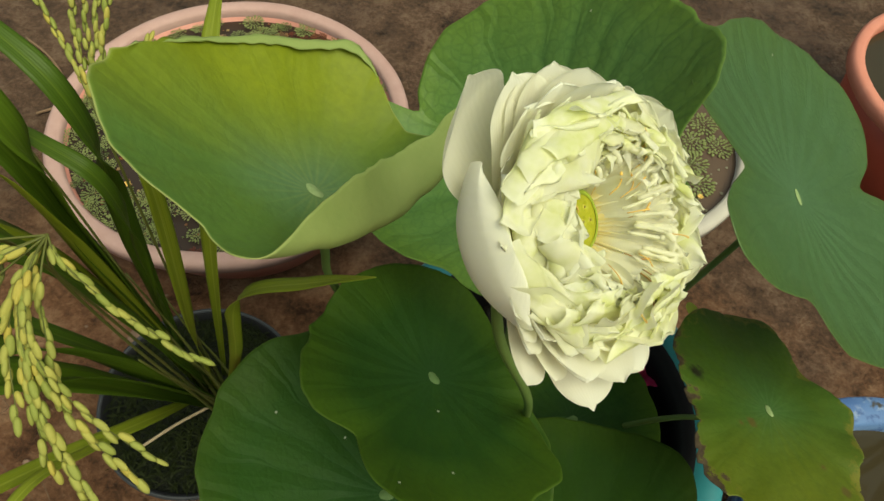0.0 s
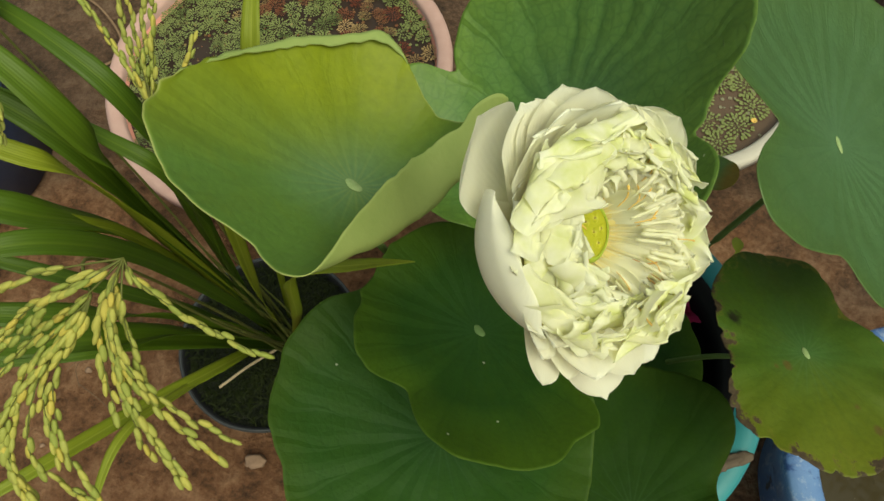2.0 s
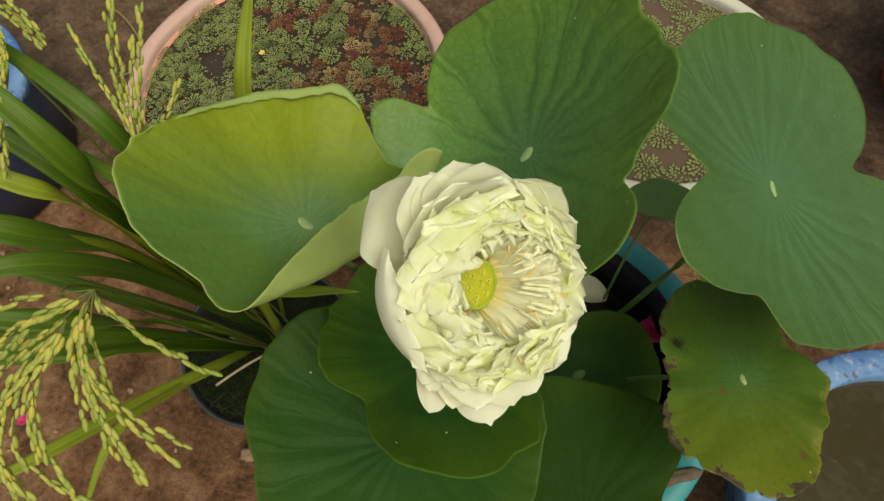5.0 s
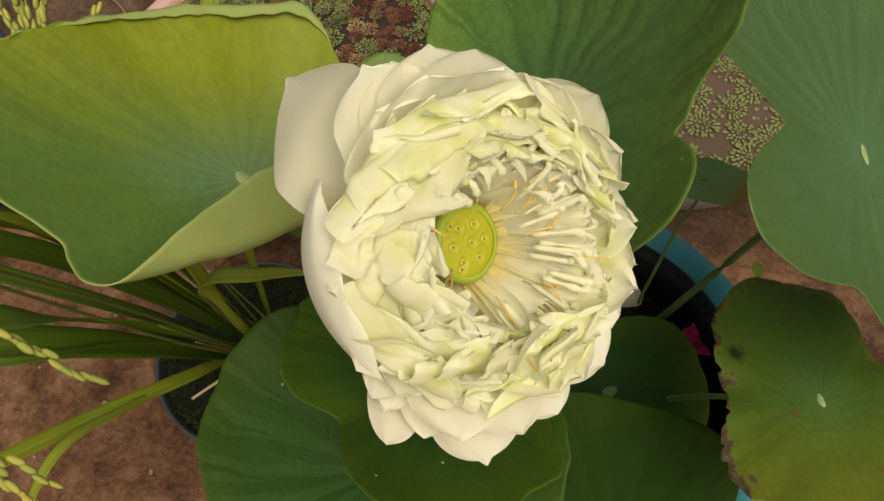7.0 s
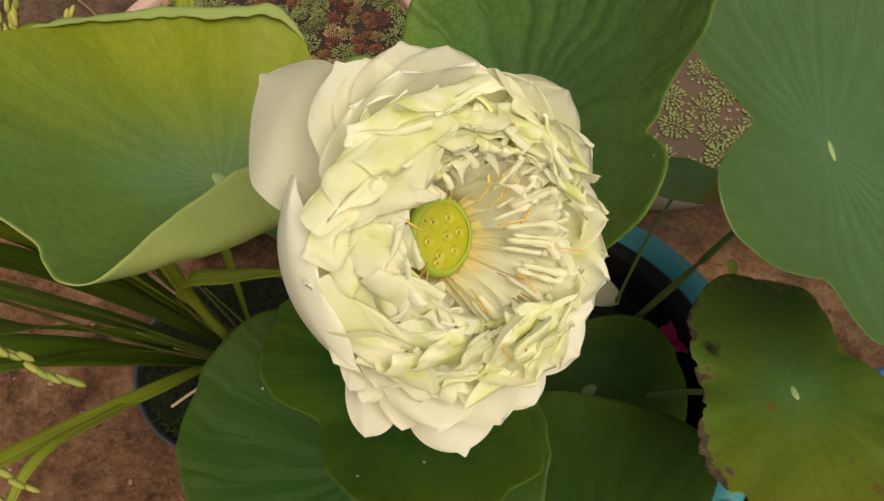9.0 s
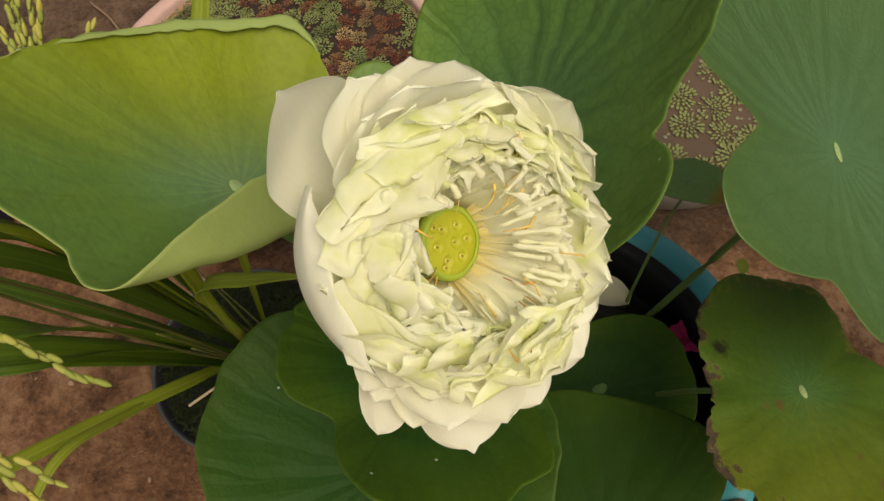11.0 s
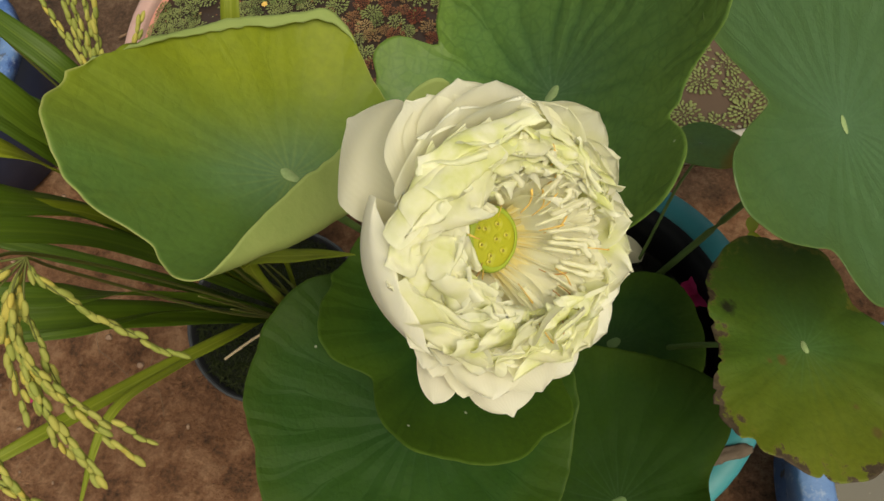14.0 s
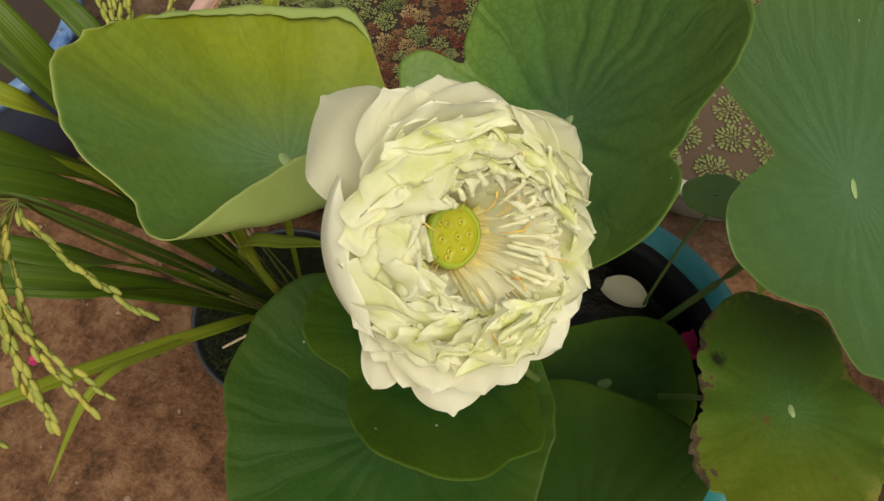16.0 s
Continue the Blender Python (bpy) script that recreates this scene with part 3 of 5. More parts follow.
BLUE, BLUE_R, BLUE_H = (0.90, 0.37), 0.283, 0.25
tub("blue_tub", "blue painted cement tub, chipped, full of brown water", (*BLUE, 0), BLUE_R, BLUE_H, 0.24, M_bluetub, M_bluetub, 0.04, 0.06, 0.012)
fill("tub_water", (*BLUE, BLUE_H - 0.035), BLUE_R - 0.05, M_water_brown, "brown still water mirroring the sky", "water")

RED, RED_R, RED_H = (1.25, 1.50), 0.30, 0.28
tub("red_pot", "red plastic pot with a paler coral rim", (*RED, 0), RED_R, RED_H, 0.25, M_red, M_coral, 0.018, 0.035, 0.006)
fill("tub_water", (*RED, RED_H - 0.04), RED_R - 0.03, M_water_brown, "muddy water in the red pot", "water")


LEFT, LEFT_R, LEFT_H = (-1.33, 0.82), 0.29, 0.28
tub("blue_tub", "blue painted cement tub, its outer wall coloured dark for shade", (*LEFT, 0), LEFT_R, LEFT_H, 0.27, M_blue_shaded, M_bluetub, 0.025, 0.03, 0.012)
fill("tub_water", (*LEFT, LEFT_H - 0.05), LEFT_R - 0.035, M_water_dark, "dark water in the blue tub", "water")


# ---------------------------------------------------------------- lotus leaves
def lotus_leaf(label, centre, slope, bowl, radii, material, foot, wave=0.004, waves=7, seed=0.0, fold=None, curl=None, navel=(0.011, 0.007, 0.6), stem_r=0.0045, bend=None, nr=38, nt=240, ragged=0.0, navel_mat=None):
    """A round peltate leaf. slope: rise per metre in x and y; bowl: dish (per metre); radii (mm) at even angles from due west, anticlockwise.
    fold: (angle of the crease's normal, its distance, turn in degrees, stretch) for a flap that is turned up and over; curl: (from, to, turn) in degrees for a rim that rolls over; ragged: bites out of the margin."""
    leaf = empty("lotus_leaf", centre, label, "leaf", "lotus leaves")
    bm = bmesh.new()
    rim = bm.verts.layers.float.new("rim")
    c0 = bm.verts.new((0, 0, 0))
    prev = None

    def surface(x, y):
        r2 = x * x + y * y
        dish = loop_value(bowl, (math.atan2(y, x) + math.pi) / (2 * math.pi)) if isinstance(bowl, list) else bowl
        z = slope[0] * x + slope[1] * y + dish * r2
        return Vector((x, y, z))

    for j in range(1, nr + 1):
        s = (j / nr) ** 0.75
        ring = []
        for k in range(nt):
            u = k / nt
            a = -math.pi + 2 * math.pi * u
            rr = loop_value(radii, u) * 0.001
            rr *= 1 + 0.012 * noise.noise(Vector((9 * math.cos(a), 9 * math.sin(a), seed)))
            if ragged:
                bite = noise.noise(Vector((8 * math.cos(a), 8 * math.sin(a), seed))) + 0.6 * noise.noise(Vector((26 * math.cos(a), 26 * math.sin(a), seed)))
                rr *= 1 - ragged * max(0.0, bite - 0.1) * (0.35 + 0.65 * max(0.0, math.cos(a + 2.2)))
            lipped = 0.0
            if curl:
                deg = (math.degrees(a) - curl[0]) % 360
                span = curl[1] - curl[0]
                lipped = max(0.0, min(1.0, deg / 13, (span - deg) / 62)) if deg < span else 0.0
                lipped *= 0.85 + 0.30 * noise.noise(Vector((13 * math.cos(a), 13 * math.sin(a), 1)))
                rr *= 1 + 0.105 * lipped
            r = rr * s
            x, y = r * math.cos(a), r * math.sin(a)
            p = surface(x, y)
            e = max(0.0, (s - 0.45) / 0.55) ** 2
            p.z += wave * e * (math.sin(waves * a + seed) + 0.8 * noise.noise(Vector((3 * math.cos(a), 3 * math.sin(a), seed + 5))))
            p.z += 0.0022 * noise.noise(Vector((x * 26, y * 26, seed))) * min(1.0, r / 0.03)
            if fold:
                fa, fd, ft, longer = fold
                n2 = Vector((math.cos(fa), math.sin(fa), 0))
                over = x * n2.x + y * n2.y - fd
                if over > 0:
                    rho = 0.010
                    arm = over * longer
                    th = min(arm / rho, radians(ft))
                    rest = max(0.0, arm - rho * radians(ft))
                    hx = rho * math.sin(th) + rest * math.cos(th)
                    hz = rho * (1 - math.cos(th)) + rest * math.sin(th)
                    base = surface(x - n2.x * over, y - n2.y * over)
                    bx, by = x - n2.x * over, y - n2.y * over
                    t3 = (base - surface(bx - n2.x * 0.004, by - n2.y * 0.004)).normalized()
                    l3 = (surface(bx - n2.y * 0.004, by + n2.x * 0.004) - base).normalized()
                    up3 = t3.cross(l3).normalized()
                    p = base + t3 * hx + up3 * hz
                    p += up3 * 0.003 * noise.noise(Vector((x * 40, y * 40, 2)))
            start = 1 - 0.100 * lipped
            if lipped > 0.03 and s > start:
                th = radians(curl[2])
                q = (s - start) * rr
                arc = 0.036 * rr * lipped
                bx, by = start * rr * math.cos(a), start * rr * math.sin(a)
                base = surface(bx, by)
                t3 = (base - surface(bx * 0.97, by * 0.97)).normalized()
                l3 = Vector((-math.sin(a), math.cos(a), 0))
                up3 = t3.cross(l3).normalized()
                rho = arc / th
                tq = min(q / rho, th)
                rest = max(0.0, q - arc)
                hx = rho * math.sin(tq) + rest * math.cos(th)
                hz = rho * (1 - math.cos(tq)) + rest * math.sin(th)
                p = base + t3 * hx + up3 * (hz + 0.12 * rest * noise.noise(Vector((9 * math.cos(a), 9 * math.sin(a), 6))))
            vert = bm.verts.new(p)
            vert[rim] = s
            ring.append(vert)
        for k in range(nt):
            if prev is None:
                bm.faces.new((c0, ring[k], ring[(k + 1) % nt]))
            else:
                bm.faces.new((prev[k], ring[k], ring[(k + 1) % nt], prev[(k + 1) % nt]))
        prev = ring
    blade = part("blade", bm, [material, M_under], leaf)
    sol = blade.modifiers.new("thickness", "SOLIDIFY")
    sol.thickness, sol.offset, sol.material_offset = 0.0007, -1, 1
    # the pale navel over the stalk
    bm = bmesh.new()
    mid = bm.verts.new((0, 0, 0.0022))
    na, nb, nt2 = navel
    rings = []
    for f, h in ((0.7, 0.0019), (1.0, 0.0006)):
        ring = []
        for k in range(20):
            a = 2 * math.pi * k / 20
            x, y = na * f * math.cos(a), nb * f * math.sin(a) * (1 + 0.1 * math.sin(3 * a))
            x, y = x * math.cos(nt2) - y * math.sin(nt2), x * math.sin(nt2) + y * math.cos(nt2)
            p = surface(x, y)
            ring.append(bm.verts.new(p + Vector((0, 0, h))))
        rings.append(ring)
    for k in range(20):
        bm.faces.new((mid, rings[0][k], rings[0][(k + 1) % 20]))
        bm.faces.new((rings[0][k], rings[1][k], rings[1][(k + 1) % 20], rings[0][(k + 1) % 20]))
    part("navel", bm, navel_mat or M_navel, leaf, "pale oval spot over the stalk")
    # the stalk
    c = Vector(centre)
    f = Vector(foot) - c
    b = [Vector(q) - c for q in bend] if bend else [f * 0.5 + Vector((0, 0, 0.02))]
    st = Vector((slope[0], slope[1], 0)) * 0.01
    tube("petiole", [Vector((0, 0, -0.003)), st * 1.5 + Vector((0, 0, -0.03)), *b, f], lambda s: stem_r * (0.8 + 0.4 * s), M_stem, leaf, 22, 8)
    return leaf


MUD = CYAN_H - 0.075
LEAF_A = [114, 116, 114, 113, 110, 108, 124, 120, 112, 108, 106, 108, 114, 128, 150, 112, 106, 120, 148, 135, 124, 115, 112, 111]
LEAF_B = [213, 211, 210, 208, 206, 204, 202, 199, 194, 189, 181, 171, 164, 164, 168, 173, 177, 183, 189, 198, 207, 216, 221, 223, 218, 208, 192, 171, 146, 144, 138, 137, 139, 143, 144, 144, 143, 141, 139, 137, 135, 135, 134, 133, 133, 137, 143, 150, 154, 157, 158, 160, 162, 164, 166, 168, 170, 172, 174, 176, 180, 186, 191, 194, 192, 186, 177, 166, 205, 221, 226, 216]
LEAF_E = [173, 167, 127, 106, 122, 156, 187, 202, 199, 187, 172, 161, 175, 192, 191, 192, 193, 197, 202, 210, 216, 222, 237, 250, 261, 266, 265, 253, 210, 159, 197, 224, 237, 240, 233, 232, 222, 212, 207, 198, 189, 182, 176, 173, 170, 172, 174, 176]
LEAF_C = [107, 103, 123, 143, 147, 143, 148, 149, 141, 132, 114, 113, 113, 128, 113, 104, 124, 147, 155, 157, 153, 140, 130, 117]
LEAF_D = [139, 135, 135, 138, 140, 142, 144, 145, 144, 141, 134, 126, 125, 134, 144, 153, 160, 166, 172, 174, 176, 178, 181, 184, 187, 185, 180, 176, 178, 180, 170, 150, 139, 128, 118, 113, 111, 110, 108, 106, 105, 104, 104, 105, 106, 108, 111, 115, 119, 123, 127, 131, 135, 138, 141, 144, 147, 150, 152, 153, 153, 151, 148, 144, 141, 139, 138, 136, 135, 134, 134, 136]
LEAF_F = [209, 206, 202, 196, 192, 189, 190, 193, 195, 197, 196, 196, 196, 196, 195, 195, 194, 194, 193, 193, 192, 192, 191, 191, 190, 190, 189, 189, 189, 188, 188, 189, 190, 190, 189, 188, 187, 187, 189, 193, 196, 198, 198, 199, 199, 200, 201, 201, 202, 203, 204, 205, 206, 207, 208, 209, 209, 210, 211, 211, 212, 212, 212, 214, 219, 221, 222, 221, 220, 217, 213, 210]
LEAF_G = [200, 190, 185, 180, 175, 170, 165, 160, 150, 140, 132, 124, 116, 112, 128, 178, 197, 197, 194, 197, 206, 212, 212, 208]
LEAF_K = [112, 116, 120, 122, 124, 126, 126, 126, 127, 128, 129, 130, 131, 132, 133, 135, 134, 124, 109, 98, 95, 98, 102, 107]

lotus_leaf("large yellow-green lotus leaf with one edge folded over", (-0.008, 0.377, 0.960), (-0.635, -0.404), [3.4, 3.3, 3.5, 7.5, 8.5, 6.0, 3.3, 3.3], LEAF_A, M_leafA, (0.080, 0.47, MUD), 0.003, 9, 1.0,
           fold=(radians(-27), 0.063, 98, 1.22), curl=(78, 186, 162), navel=(0.0075, 0.0046, -0.5), bend=[(-0.018, 0.402, 0.84), (-0.036, 0.448, 0.70), (-0.010, 0.470, 0.56)])
lotus_leaf("broad green lotus leaf with dark radial veins", (0.17, 0.612, 0.769), (0.898, 0.37), [3.3, 3.6, 1.8, 2.8, 3.3, 3.3, 3.3, 3.0], LEAF_B, M_leafB, (0.20, 0.55, MUD), 0.004, 6, 2.0, navel=(0.009, 0.006, 1.0))
lotus_leaf("large smooth waxy green lotus leaf with a notched side", (0.468, 0.607, 0.784), (-0.737, 0.025), 0.67, LEAF_E, M_leafE, (0.36, 0.58, MUD), 0.004, 5, 3.0, navel=(0.010, 0.004, -1.2), bend=[(0.43, 0.62, 0.55)])
lotus_leaf("ageing lotus leaf with yellow edges and scorched brown margin", (0.494, 0.419, 0.618), (-0.201, -0.332), 0.0, LEAF_C, M_leafC, (0.36, 0.46, MUD), 0.005, 8, 4.0, ragged=0.16, navel=(0.008, 0.004, -1.3), stem_r=0.0035)
lotus_leaf("green lotus leaf lying under the flower, darkened for its shade", (0.099, 0.381, 0.627), (-0.387, -0.364), 2.0, LEAF_D, M_leafD, (0.16, 0.47, MUD), 0.007, 6, 5.0, navel=(0.009, 0.0055, -0.8), navel_mat=M_navel_dark)
lotus_leaf("wide green lotus leaf under the others, darkened for their shade", (0.07, 0.26, 0.56), (-0.1, -0.1), 1.0, LEAF_F, M_leafF, (0.14, 0.42, MUD), 0.005, 6, 6.0, navel_mat=M_navel_dark)
lotus_leaf("low green lotus leaf with a creased lobe, darkened for shade", (0.33, 0.22, 0.46), (0.0, 0.05), 0.6, LEAF_G, M_leafG, (0.22, 0.40, MUD), 0.009, 7, 7.0, navel_mat=M_navel_dark)
lotus_leaf("green round lotus leaf floating low in the tub, darkened for shade", (0.304, 0.446, 0.40), (0.0, 0.02), 0.15, LEAF_K, M_leafD, (0.28, 0.43, MUD), 0.003, 6, 9.0, navel_mat=M_navel_dark, stem_r=0.003)
lotus_leaf("small pale green lotus leaf curling below the larger ones", (0.372, 0.705, 0.56), (0.12, -0.45), 1.0, [45, 48, 52, 60, 60, 52, 46, 44], M_leafH, (0.33, 0.60, MUD), 0.003, 4, 8.0,
           navel=(0.003, 0.002, 0), stem_r=0.0022, bend=[(0.355, 0.665, 0.48)])


# ---------------------------------------------------------------- the lotus flower
AXIS = Vector((0.625, -0.325, 0.71)).normalized()
SIDE = (Vector((1, 0, 0)) - AXIS * AXIS.x).normalized()
UPWARD = AXIS.cross(SIDE)
HEART = Vector((0.1713, 0.3014, 1.0777))
flower = empty("lotus_flower", HEART, "open cream-white double lotus flower with ruffled greenish inner petals", "flower")
flower.rotation_mode = "QUATERNION"
flower.rotation_quaternion = Matrix((SIDE, UPWARD, AXIS)).transposed().to_quaternion()


def petal(name, phi, spine, width, seed=0.0, wide=0.6, neck=0.35, cup=0.3, ruffle=0.0, fray=0.0, mucro=0.002, material=None, twist=0.0, lean=0.0, nu=20, nv=13, fine=2.4, blunt=2.4):
    """One petal in the flower's own space. phi: its direction; spine: (radius, height) from the base to the tip; wide: where it is broadest;
    cup: how far the sides rise; ruffle: waves of the margin (metres); fray: unevenness of the end; mucro: the small point at the tip; lean: sideways drift of the tip."""
    path = spline([(r, 0, z) for r, z in spine], 60)
    verts, along, across = [], [], []
    for i in range(nu + 1):
        s = 1 - (1 - i / nu) ** 1.8
        f = min(s * 60, 59.999)
        k = int(f)
        c = path[k].lerp(path[k + 1], f - k)
        tan = (path[min(k + 2, 60)] - path[max(k - 1, 0)]).normalized()
        nrm = Vector((tan.z, 0, -tan.x))
        if s < wide:
            body = neck + (1 - neck) * math.sin(0.5 * math.pi * s / wide)
        else:
            body = max(0.0, 1 - ((s - wide) / (1 - wide)) ** blunt) ** 0.5
        for j in range(nv):
            v = -1 + 2 * j / (nv - 1)
            w = width * 0.5 * max(body, 0.02) * (1 + (0.06 + 8 * fray) * noise.noise(Vector((s * 5, 3.0 if v > 0 else -3.0, seed))) * s)
            edge = v * v
            p = c - nrm * (cup * w * edge)
            p.y = w * v * (1 - 0.14 * cup * edge)
            if ruffle:
                reach = s * (0.16 + 0.84 * max(edge * abs(v), max(0.0, (s - 0.55) / 0.45) ** 1.5))
                q = Vector((v * 1.9 + seed * 1.7, s * fine, seed))
                p += nrm * (ruffle * 2.0 * reach * (noise.noise(q) + 0.28 * noise.noise(q * 2.3)))
                p.y += ruffle * 1.2 * reach * noise.noise(q + Vector((5, 9, 2)))
                p += tan * (ruffle * 1.1 * reach * noise.noise(q * 1.3 + Vector((1, 4, 8))))
            else:
                p += nrm * 0.0010 * noise.noise(Vector((v * 1.6 + seed, s * 3, seed)))
            if fray:
                p += tan * (fray * s * s * s * (noise.noise(Vector((v * 2.6, seed, 2.0))) + 0.6 * noise.noise(Vector((v * 7, seed, 5.0)))))
            if mucro:
                p += tan * (0.55 * mucro * max(0.0, (s - 0.955) / 0.045) ** 2 * math.exp(-((v * body / 0.07) ** 2)))
            if twist:
                a = twist * s
                p = Vector((p.x, p.y * math.cos(a), p.z + p.y * math.sin(a)))
            p.y += lean * s * s
            verts.append(p)
            along.append(s)
            across.append(0.5 + 0.5 * v)
    faces = [(i * nv + j, i * nv + j + 1, (i + 1) * nv + j + 1, (i + 1) * nv + j) for i in range(nu) for j in range(nv - 1)]
    me = bpy.data.meshes.new(name)
    turn = Matrix.Rotation(phi, 3, "Z")
    me.from_pydata([turn @ p for p in verts], [], faces)
    for key, vals in (("along", along), ("across", across)):
        me.attributes.new(key, "FLOAT", "POINT").data.foreach_set("value", vals)
    me.polygons.foreach_set("use_smooth", [True] * len(me.polygons))
    me.materials.append(material or M_petal)
    ob = new(name, me)
    ob.parent = flower
    return ob


rnd = random.Random(11)
petal("outer_petal", radians(152), [(0.010, -0.040), (0.045, -0.042), (0.080, -0.028), (0.102, 0.000)], 0.068, 1.0, 0.64, 0.4, 0.30, mucro=0.006, nu=30, nv=21, blunt=2.1)
petal("outer_petal", radians(-154), [(0.010, -0.040), (0.044, -0.040), (0.068, -0.020), (0.072, 0.004), (0.066, 0.018)], 0.092, 2.0, 0.66, 0.45, 0.36, mucro=0.0, twist=0.24, nu=32, nv=25, blunt=2.6)
# outer whorl: direction in degrees, tip radius and height, width, the point at the tip
OUTER = [
    (134, 0.086, -0.004, 0.052, 0.005), (124, 0.083, -0.008, 0.048, 0.003), (113, 0.086, -0.003, 0.054, 0.003), (100, 0.084, 0.004, 0.058, 0.001), (88, 0.078, 0.008, 0.052, 0.001),
    (20, 0.082, 0.016, 0.046, 0.001), (-13, 0.094, 0.006, 0.046, 0.001), (-28, 0.098, 0.006, 0.050, 0.002), (-49, 0.095, 0.008, 0.040, 0.001), (-64, 0.089, 0.014, 0.046, 0.002),
    (-73, 0.101, 0.003, 0.050, 0.005), (-95, 0.086, 0.008, 0.030, 0.001), (-104, 0.093, 0.004, 0.030, 0.001), (-111, 0.080, 0.008, 0.026, 0.001), (-118, 0.078, 0.012, 0.026, 0.001), (-128, 0.074, 0.012, 0.036, 0.001),
]
for k, (ph, r, z, w, mu) in enumerate(OUTER):
    petal("outer_petal", radians(ph), [(0.010, -0.040), (0.34 * r, -0.036), (0.72 * r, -0.016 + 0.3 * z), (r, z)], w, 3 + k * 1.7, 0.74, 0.4, 0.22, mucro=mu, nu=28, nv=19, blunt=2.5)
# second whorl, in front of the first
SECOND = [
    (120, 0.074, 0.010, 0.056, 0.001), (96, 0.074, 0.020, 0.066, 0.000), (72, 0.080, 0.016, 0.056, 0.000), (60, 0.089, 0.016, 0.056, 0.002), (41, 0.084, 0.018, 0.046, 0.002), (17, 0.072, 0.029, 0.034, 0.002), (4, 0.076, 0.026, 0.040, 0.001),
    (-5, 0.074, 0.031, 0.042, 0.002), (-20, 0.068, 0.026, 0.040, 0.001), (-42, 0.072, 0.030, 0.048, 0.002), (-54, 0.068, 0.034, 0.046, 0.001), (-68, 0.070, 0.020, 0.044, 0.001), (-87, 0.083, 0.017, 0.050, 0.001), (-112, 0.072, 0.014, 0.036, 0.001), (140, 0.070, 0.004, 0.056, 0.001), (170, 0.060, 0.000, 0.052, 0.001), (-150, 0.058, 0.006, 0.046, 0.001),
]
for k, (ph, r, z, w, mu) in enumerate(SECOND):
    petal("petal", radians(ph), [(0.012, -0.034), (0.40 * r, -0.028 + 0.2 * z), (0.76 * r, -0.012 + 0.45 * z), (r, z)], w, 40 + k * 1.3, 0.74, 0.35, 0.20, 0.0012 if 60 < ph < 130 or ph < -60 else 0.0022, 0.0012, mu, M_petal if ph > 80 or ph < -60 else M_inner, nu=24, nv=15)
# ruffled inner petals that rise and bend over towards the heart: direction, tip radius and height, outward swing, width, sideways drift
CREST = [
    (139, 0.050, 0.024, 0.008, 0.044, 0.006), (150, 0.054, 0.019, 0.006, 0.044, 0.008), (128, 0.046, 0.029, 0.008, 0.040, 0.004), (146, 0.041, 0.027, 0.008, 0.038, 0.004), (166, 0.052, 0.016, 0.008, 0.044, 0.006), (178, 0.040, 0.022, 0.008, 0.030, 0.000),
    (-168, 0.049, 0.014, 0.005, 0.034, 0.004), (-150, 0.038, 0.024, 0.004, 0.032, -0.006), (-126, 0.055, 0.018, 0.006, 0.052, 0.010), (-112, 0.060, 0.017, 0.002, 0.044, 0.004), (-100, 0.058, 0.016, 0.002, 0.036, 0.004),
]
LOW = [
    (-117, 0.034, 0.029, 0.006, 0.036, 0.0), (-96, 0.044, 0.026, 0.005, 0.036, 0.004), (-82, 0.048, 0.028, 0.004, 0.036, 0.0), (-68, 0.046, 0.033, 0.004, 0.034, -0.004), (-60, 0.055, 0.027, 0.003, 0.044, 0.0), (-50, 0.066, 0.026, 0.002, 0.044, 0.0),
    (-78, 0.058, 0.020, 0.003, 0.040, 0.0), (-52, 0.042, 0.036, 0.004, 0.032, 0.0), (-40, 0.050, 0.036, 0.003, 0.032, 0.0), (-33, 0.058, 0.034, 0.002, 0.034, 0.0), (-90, 0.056, 0.020, 0.004, 0.042, 0.006),
]
HIGH = [
    (122, 0.056, 0.026, 0.006, 0.044, 0.0), (113, 0.042, 0.029, 0.005, 0.032, 0.0), (103, 0.053, 0.024, 0.004, 0.040, 0.0), (92, 0.051, 0.027, 0.004, 0.036, 0.004), (84, 0.041, 0.028, 0.004, 0.032, 0.0), (76, 0.055, 0.027, 0.002, 0.038, 0.0),
    (64, 0.066, 0.024, 0.000, 0.046, 0.0), (56, 0.061, 0.029, 0.001, 0.034, -0.004), (66, 0.050, 0.030, 0.002, 0.032, 0.0), (44, 0.056, 0.031, 0.001, 0.032, 0.0), (32, 0.062, 0.026, 0.001, 0.034, 0.0),
]
FOLD = [
    (118, 0.034, 0.022, 0.008, 0.030, 0.0), (134, 0.034, 0.024, 0.009, 0.032, 0.003), (150, 0.036, 0.026, 0.008, 0.032, 0.0), (164, 0.034, 0.024, 0.008, 0.030, -0.003), (-178, 0.033, 0.020, 0.008, 0.028, 0.0), (-160, 0.034, 0.022, 0.007, 0.030, 0.003),
    (-142, 0.032, 0.022, 0.008, 0.030, 0.0), (-126, 0.034, 0.024, 0.006, 0.028, 0.0), (-108, 0.038, 0.026, 0.005, 0.030, 0.0), (158, 0.046, 0.022, 0.006, 0.038, 0.004), (-140, 0.046, 0.018, 0.006, 0.042, 0.004),
    (-150, 0.030, 0.025, 0.006, 0.026, 0.0), (-128, 0.030, 0.026, 0.006, 0.028, 0.002), (-108, 0.031, 0.026, 0.006, 0.028, 0.0), (-90, 0.034, 0.027, 0.005, 0.028, 0.002), (-74, 0.037, 0.028, 0.005, 0.028, 0.0),
]
